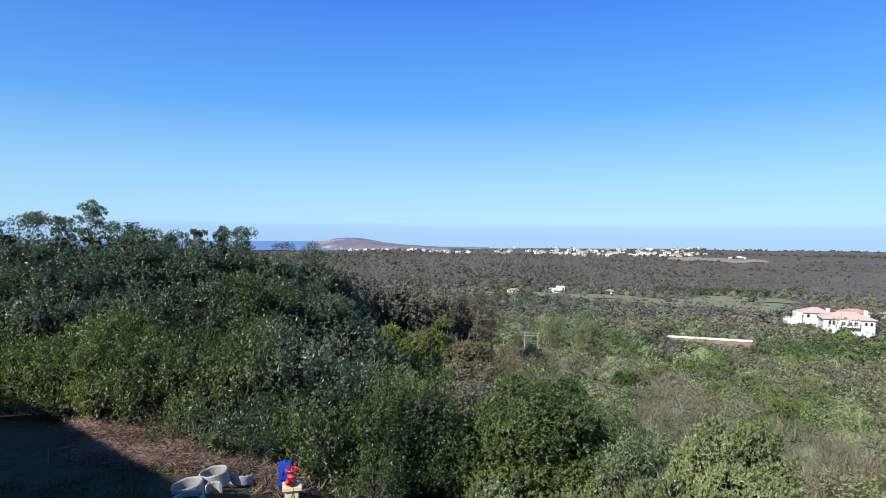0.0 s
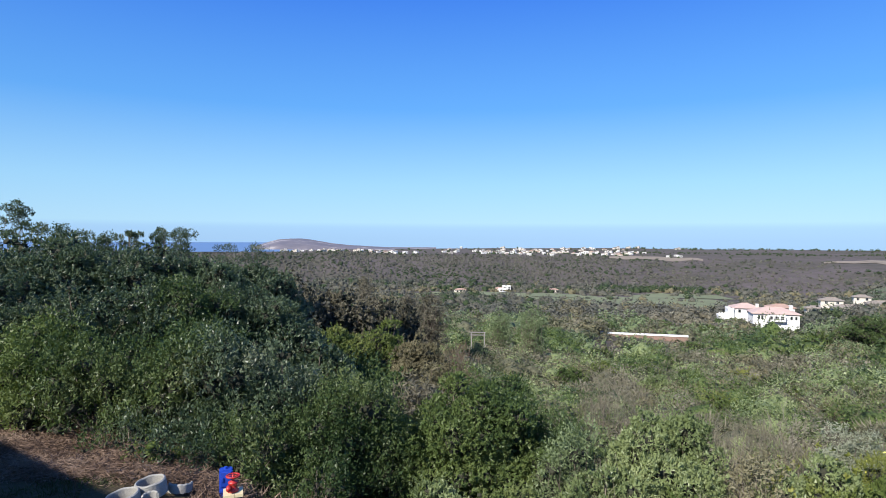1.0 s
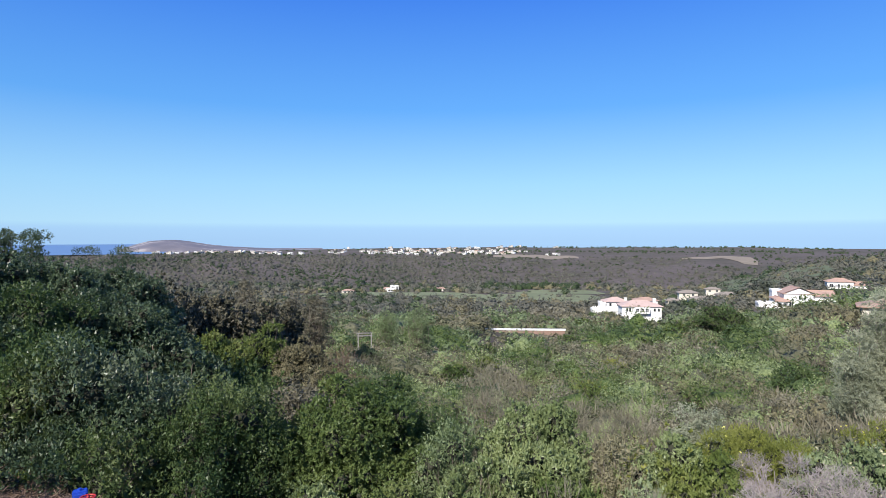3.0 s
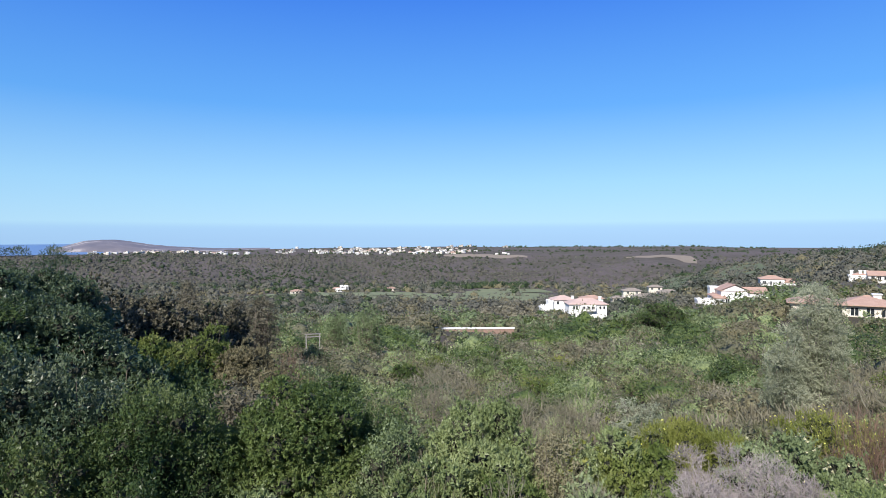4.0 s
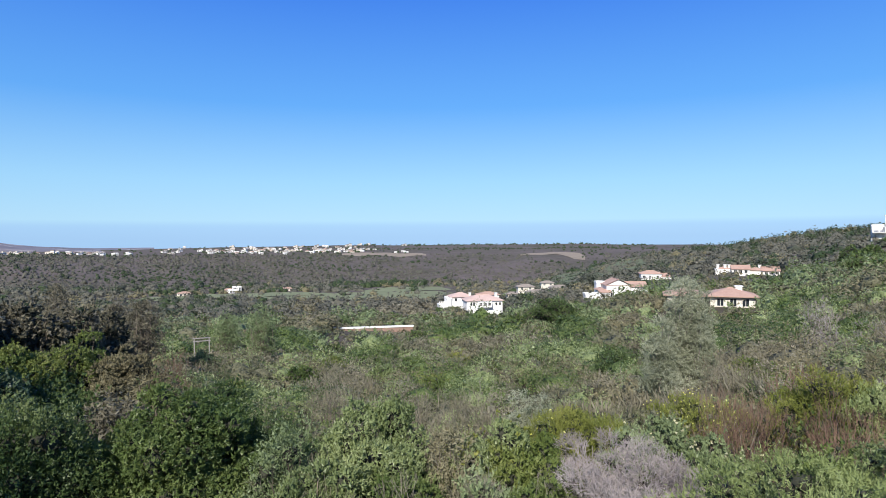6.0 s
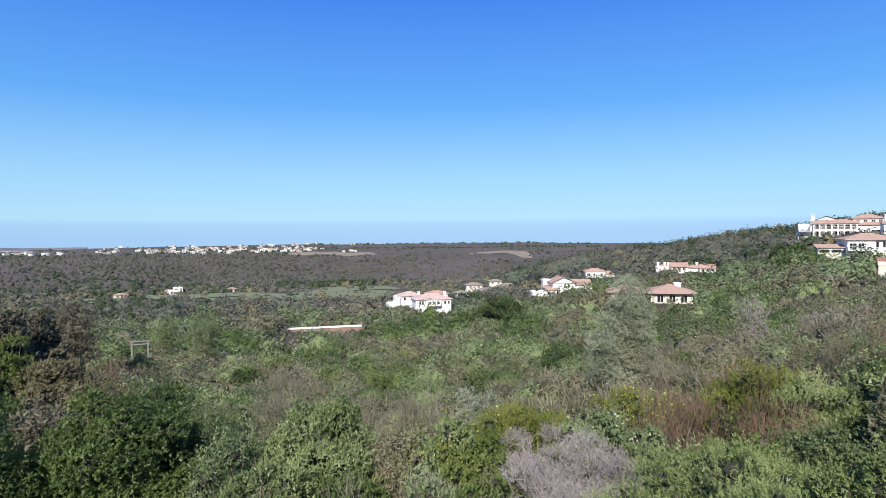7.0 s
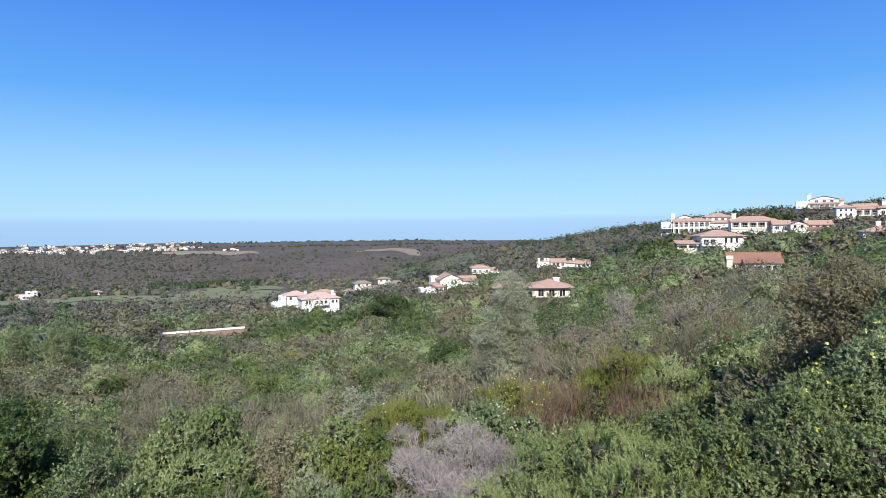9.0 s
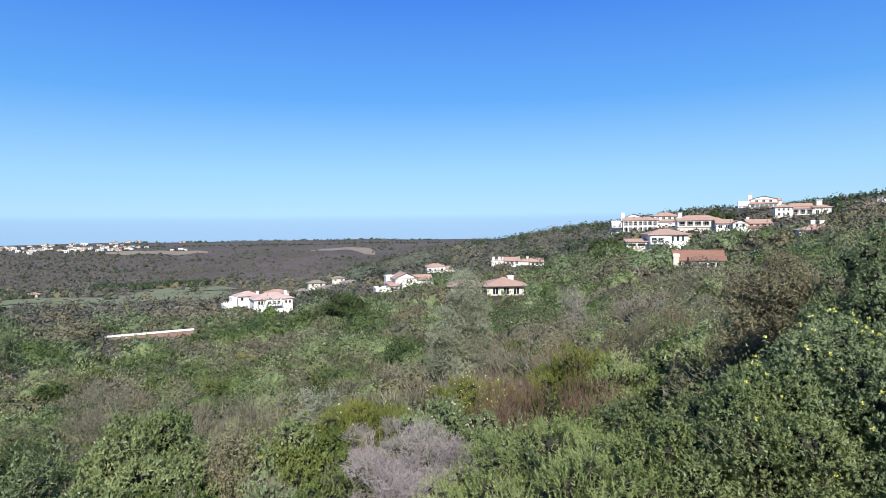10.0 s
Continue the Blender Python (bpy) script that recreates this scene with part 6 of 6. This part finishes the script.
for i, (b, d, el, w, dp, tall, turn, cut) in enumerate([(-23.0, 9.2, -21.8, 0.45, 0.42, 0.17, 0, 1.0), (-20.8, 9.4, -21.3, 0.42, 0.4, 0.21, 0, 1.0), (-23.0, 8.75, -22.9, 0.45, 0.42, 0.17, 0, 1.0), (-18.6, 9.5, -21.4, 0.34, 0.3, 0.13, 200, 0.5), (-20.9, 9.0, -22.1, 0.22, 0.2, 0.16, 12, 0.6)]):
    bm = bmesh.new()
    rough_ring(bm, w, dp, tall, 0.036, cut=cut)
    ob = part("concrete_ring", bm, CONCRETE, smooth=False)
    ob.matrix_basis = pose(*place_on(b, d, el), 5, -9 + i, turn)
    tagged(ob, "hollow oval concrete planter block, weathered grey" if cut == 1 else "broken half of a hollow concrete planter block", "planter block", "planter blocks")

# a standpipe: cream post with a red valve before a blue box
hp = thing("standpipe", place_on(-14.1, 8.9, -26.1), 14, label="cream standpipe post with a red hand-wheel valve", category="standpipe")
bm = bmesh.new()
box(bm, -0.1, 0.1, -0.1, 0.1, -0.4, 0.72)
bmesh.ops.bevel(bm, geom=bm.edges[:], offset=0.012, segments=2, affect="EDGES")
part("post", bm, CREAM_PAINT, hp)
bm = bmesh.new()
box(bm, -0.135, 0.135, -0.135, 0.135, 0.72, 0.76)
part("cap", bm, CREAM_PAINT, hp)


def lathe(bm, profile, n=20):
    rings = [[bm.verts.new((r * math.cos(2 * math.pi * i / n), r * math.sin(2 * math.pi * i / n), z)) for i in range(n)] for r, z in profile]
    for a, b in zip(rings, rings[1:]):
        for i in range(n):
            bm.faces.new((a[i], a[(i + 1) % n], b[(i + 1) % n], b[i]))


bm = bmesh.new()
lathe(bm, [(0.0, 0.76), (0.075, 0.76), (0.08, 0.79), (0.05, 0.81), (0.055, 0.87), (0.07, 0.88), (0.07, 0.9), (0.03, 0.91), (0.018, 0.93), (0.018, 1.0), (0.0, 1.0)])
valve = part("valve", bm, RED_PAINT, hp, "red cast-iron valve", True)
bm = bmesh.new()
for i in range(24):
    a = [2 * math.pi * (i + k) / 24 for k in (0, 1)]
    for j in range(6):
        c = [2 * math.pi * (j + k) / 6 for k in (0, 1)]
        bm.faces.new([bm.verts.new(((0.09 + 0.012 * math.cos(q)) * math.cos(p_), (0.09 + 0.012 * math.cos(q)) * math.sin(p_), 0.985 + 0.012 * math.sin(q))) for p_, q in ((a[0], c[0]), (a[1], c[0]), (a[1], c[1]), (a[0], c[1]))])
for i in range(4):
    t0 = len(bm.verts)
    box(bm, 0.01, 0.09, -0.008, 0.008, 0.978, 0.992)
    bm.verts.ensure_lookup_table()
    bmesh.ops.rotate(bm, verts=bm.verts[t0:], cent=(0, 0, 0), matrix=Matrix.Rotation(i * math.pi / 2, 3, "Z"))
bmesh.ops.remove_doubles(bm, verts=bm.verts, dist=0.0005)
part("hand_wheel", bm, RED_PAINT, valve, "red spoked hand wheel", True)
bm = bmesh.new()
lathe(bm, [(0.0, 0.0), (0.034, 0.0), (0.034, 0.08), (0.026, 0.09), (0.026, 0.11), (0.0, 0.11)])
bmesh.ops.rotate(bm, verts=bm.verts, cent=(0, 0, 0), matrix=Matrix.Rotation(-math.pi / 2, 3, "X"))
bmesh.ops.translate(bm, verts=bm.verts, vec=(-0.06, -0.13, 0.84))
part("outlet", bm, RED_PAINT, valve, "", True)

bb = thing("meter_box", place_on(-14.75, 9.35, -23.6), 14, label="tall narrow blue plastic box with a door", category="box")
bm = bmesh.new()
box(bm, -0.09, 0.1, -0.08, 0.08, -0.3, 0.66)
bmesh.ops.bevel(bm, geom=bm.edges[:], offset=0.015, segments=2, affect="EDGES")
part("body", bm, BLUE_PAINT, bb)
for z0, z1 in ((0.02, 0.38), (0.42, 0.64)):
    bm = bmesh.new()
    box(bm, -0.07, 0.08, -0.095, -0.082, z0, z1)
    bmesh.ops.bevel(bm, geom=bm.edges[:], offset=0.006, segments=1, affect="EDGES")
    d_ = part("door", bm, BLUE_PAINT, bb)
    bm = bmesh.new()
    box(bm, -0.06, -0.03, -0.11, -0.096, (z0 + z1) / 2 - 0.03, (z0 + z1) / 2 + 0.03)
    part("latch", bm, BLUE_PAINT, d_)
bm = bmesh.new()
lathe(bm, [(0.0, 0.66), (0.025, 0.66), (0.025, 0.69), (0.0, 0.69)], 12)
part("knob", bm, BLUE_PAINT, bb)

# a timber frame out on the slope, with a bush before it
shrub("slope_bush", 330, 3.8, 3.2, "small", LEAF_SAGE, near(8.6, 70), "grey-green bush before a timber frame", 1.2, 3.6, group="slope bushes", category="shrub")
p = stand(8.5, 74)
tf = thing("timber_frame", (p.x, p.y, EYE - 15.75), -8, label="weathered grey timber post frame standing in the scrub", category="post")
for x in (-0.8, 0.8):
    bm = bmesh.new()
    box(bm, x - 0.06, x + 0.06, -0.06, 0.06, -0.6, 4.2)
    part("post", bm, WOOD, tf)
for z in (4.2, 3.86):
    bm = bmesh.new()
    box(bm, -0.95, 0.95, -0.05, 0.05, z, z + 0.09)
    part("beam", bm, WOOD, tf)

# a short thin stick in the shaded yard, in place of a plant sprig
for b, d, t in ((-33.5, 11.8, 0.45),):
    bm = bmesh.new()
    lathe(bm, [(0.0, -0.2), (0.015, -0.2), (0.012, t * 0.7), (0.0, t * 0.7 + 0.01)], 8)
    st = tagged(part("stake", bm, BARK), "thin stick standing in for a small plant sprig in the yard", "stake", "yard stakes")
    st.location = near(b, d, 0)

# dry grass on the bank and green grass in the yard
rngg = np.random.default_rng(77)


def grass_mesh(spots, tall, width, each, lean=0.5):
    at = np.array([tuple(stand(*s)) for s in spots])
    k = np.repeat(np.arange(len(at)), each)
    foot = at[k] + rngg.normal(0, 0.09, (len(k), 3)) * (1, 1, 0)
    return leaves(rngg, foot, np.tile((0, 0, 1.0), (len(k), 1)), tall, width, lean)[:, :3]


def litter_mesh(spots, long, width, each):
    """Fallen twigs and dead stalks lying every way, some on edge."""
    at = np.array([tuple(stand(*s)) for s in spots])
    k = np.repeat(np.arange(len(at)), each)
    foot = at[k] + rngg.normal(0, 0.14, (len(k), 3)) * (1, 1, 0) + rngg.random((len(k), 1)) ** 2 * (0, 0, 0.16)
    way = rngg.normal(0, 1, (len(k), 3)) * (1, 1, 0.3)
    return leaves(rngg, foot, way, long, width, 0.1)[:, :3]


bank = [(rngg.uniform(-32, -14), 0) for _ in range(1900)]
bank = [(b, 10.3 + (-(b + 20)) * 0.16 + rngg.uniform(-0.4, 2.2 if b > -24 else 4.6)) for b, _ in bank]
tagged(link("dry_grass", quick_mesh("dry_grass", litter_mesh(bank, 0.13, 0.008, 26), 3), STRAW), "dry straw-coloured grass and fallen twigs on the bank", "grass", kind="stuff")
yard = [(rngg.uniform(-60, -5), rngg.uniform(5, 11.0)) for _ in range(1700)]
yard = [(b, d) for b, d in yard if not (-26 < b < -12 and 8.0 < d < 10.3)]
tagged(link("yard_grass", quick_mesh("yard_grass", grass_mesh(yard, 0.1, 0.01, 18, 0.8), 3), GRASS), "short rough green grass in the yard", "grass", kind="stuff")
litter = [(rngg.uniform(-18, 70), rngg.uniform(8, 14)) for _ in range(900)]
tagged(link("leaf_litter", quick_mesh("leaf_litter", grass_mesh(litter, 0.25, 0.01, 10, 1.5), 3), STRAW), "dry twigs and leaf litter under the bushes", "litter", kind="stuff")

# a plain wall out of view, added to shade the planter blocks
gw = thing("garden_wall", (-7.1, 5.35, EYE - 3.7), 13.5, label="unseen plain wall added to shade the yard", category="wall")
bm = bmesh.new()
box(bm, -1.8, 1.8, -0.12, 0.12, -0.5, 2.6)
part("wall", bm, PLASTER, gw)
bm = bmesh.new()
box(bm, -1.84, 1.84, -0.17, 0.17, 2.6, 2.68)
part("coping", bm, TRIM, gw)

# the house whose roof shades the yard
sh = thing("near_house", (-9.2, 0.3, EYE - 3.5), 141.0, label="plain plastered house beside the yard", category="house")
wing(sh, 0, 10.5, -0.1, 8, -0.5, 6.6, kind="hip")
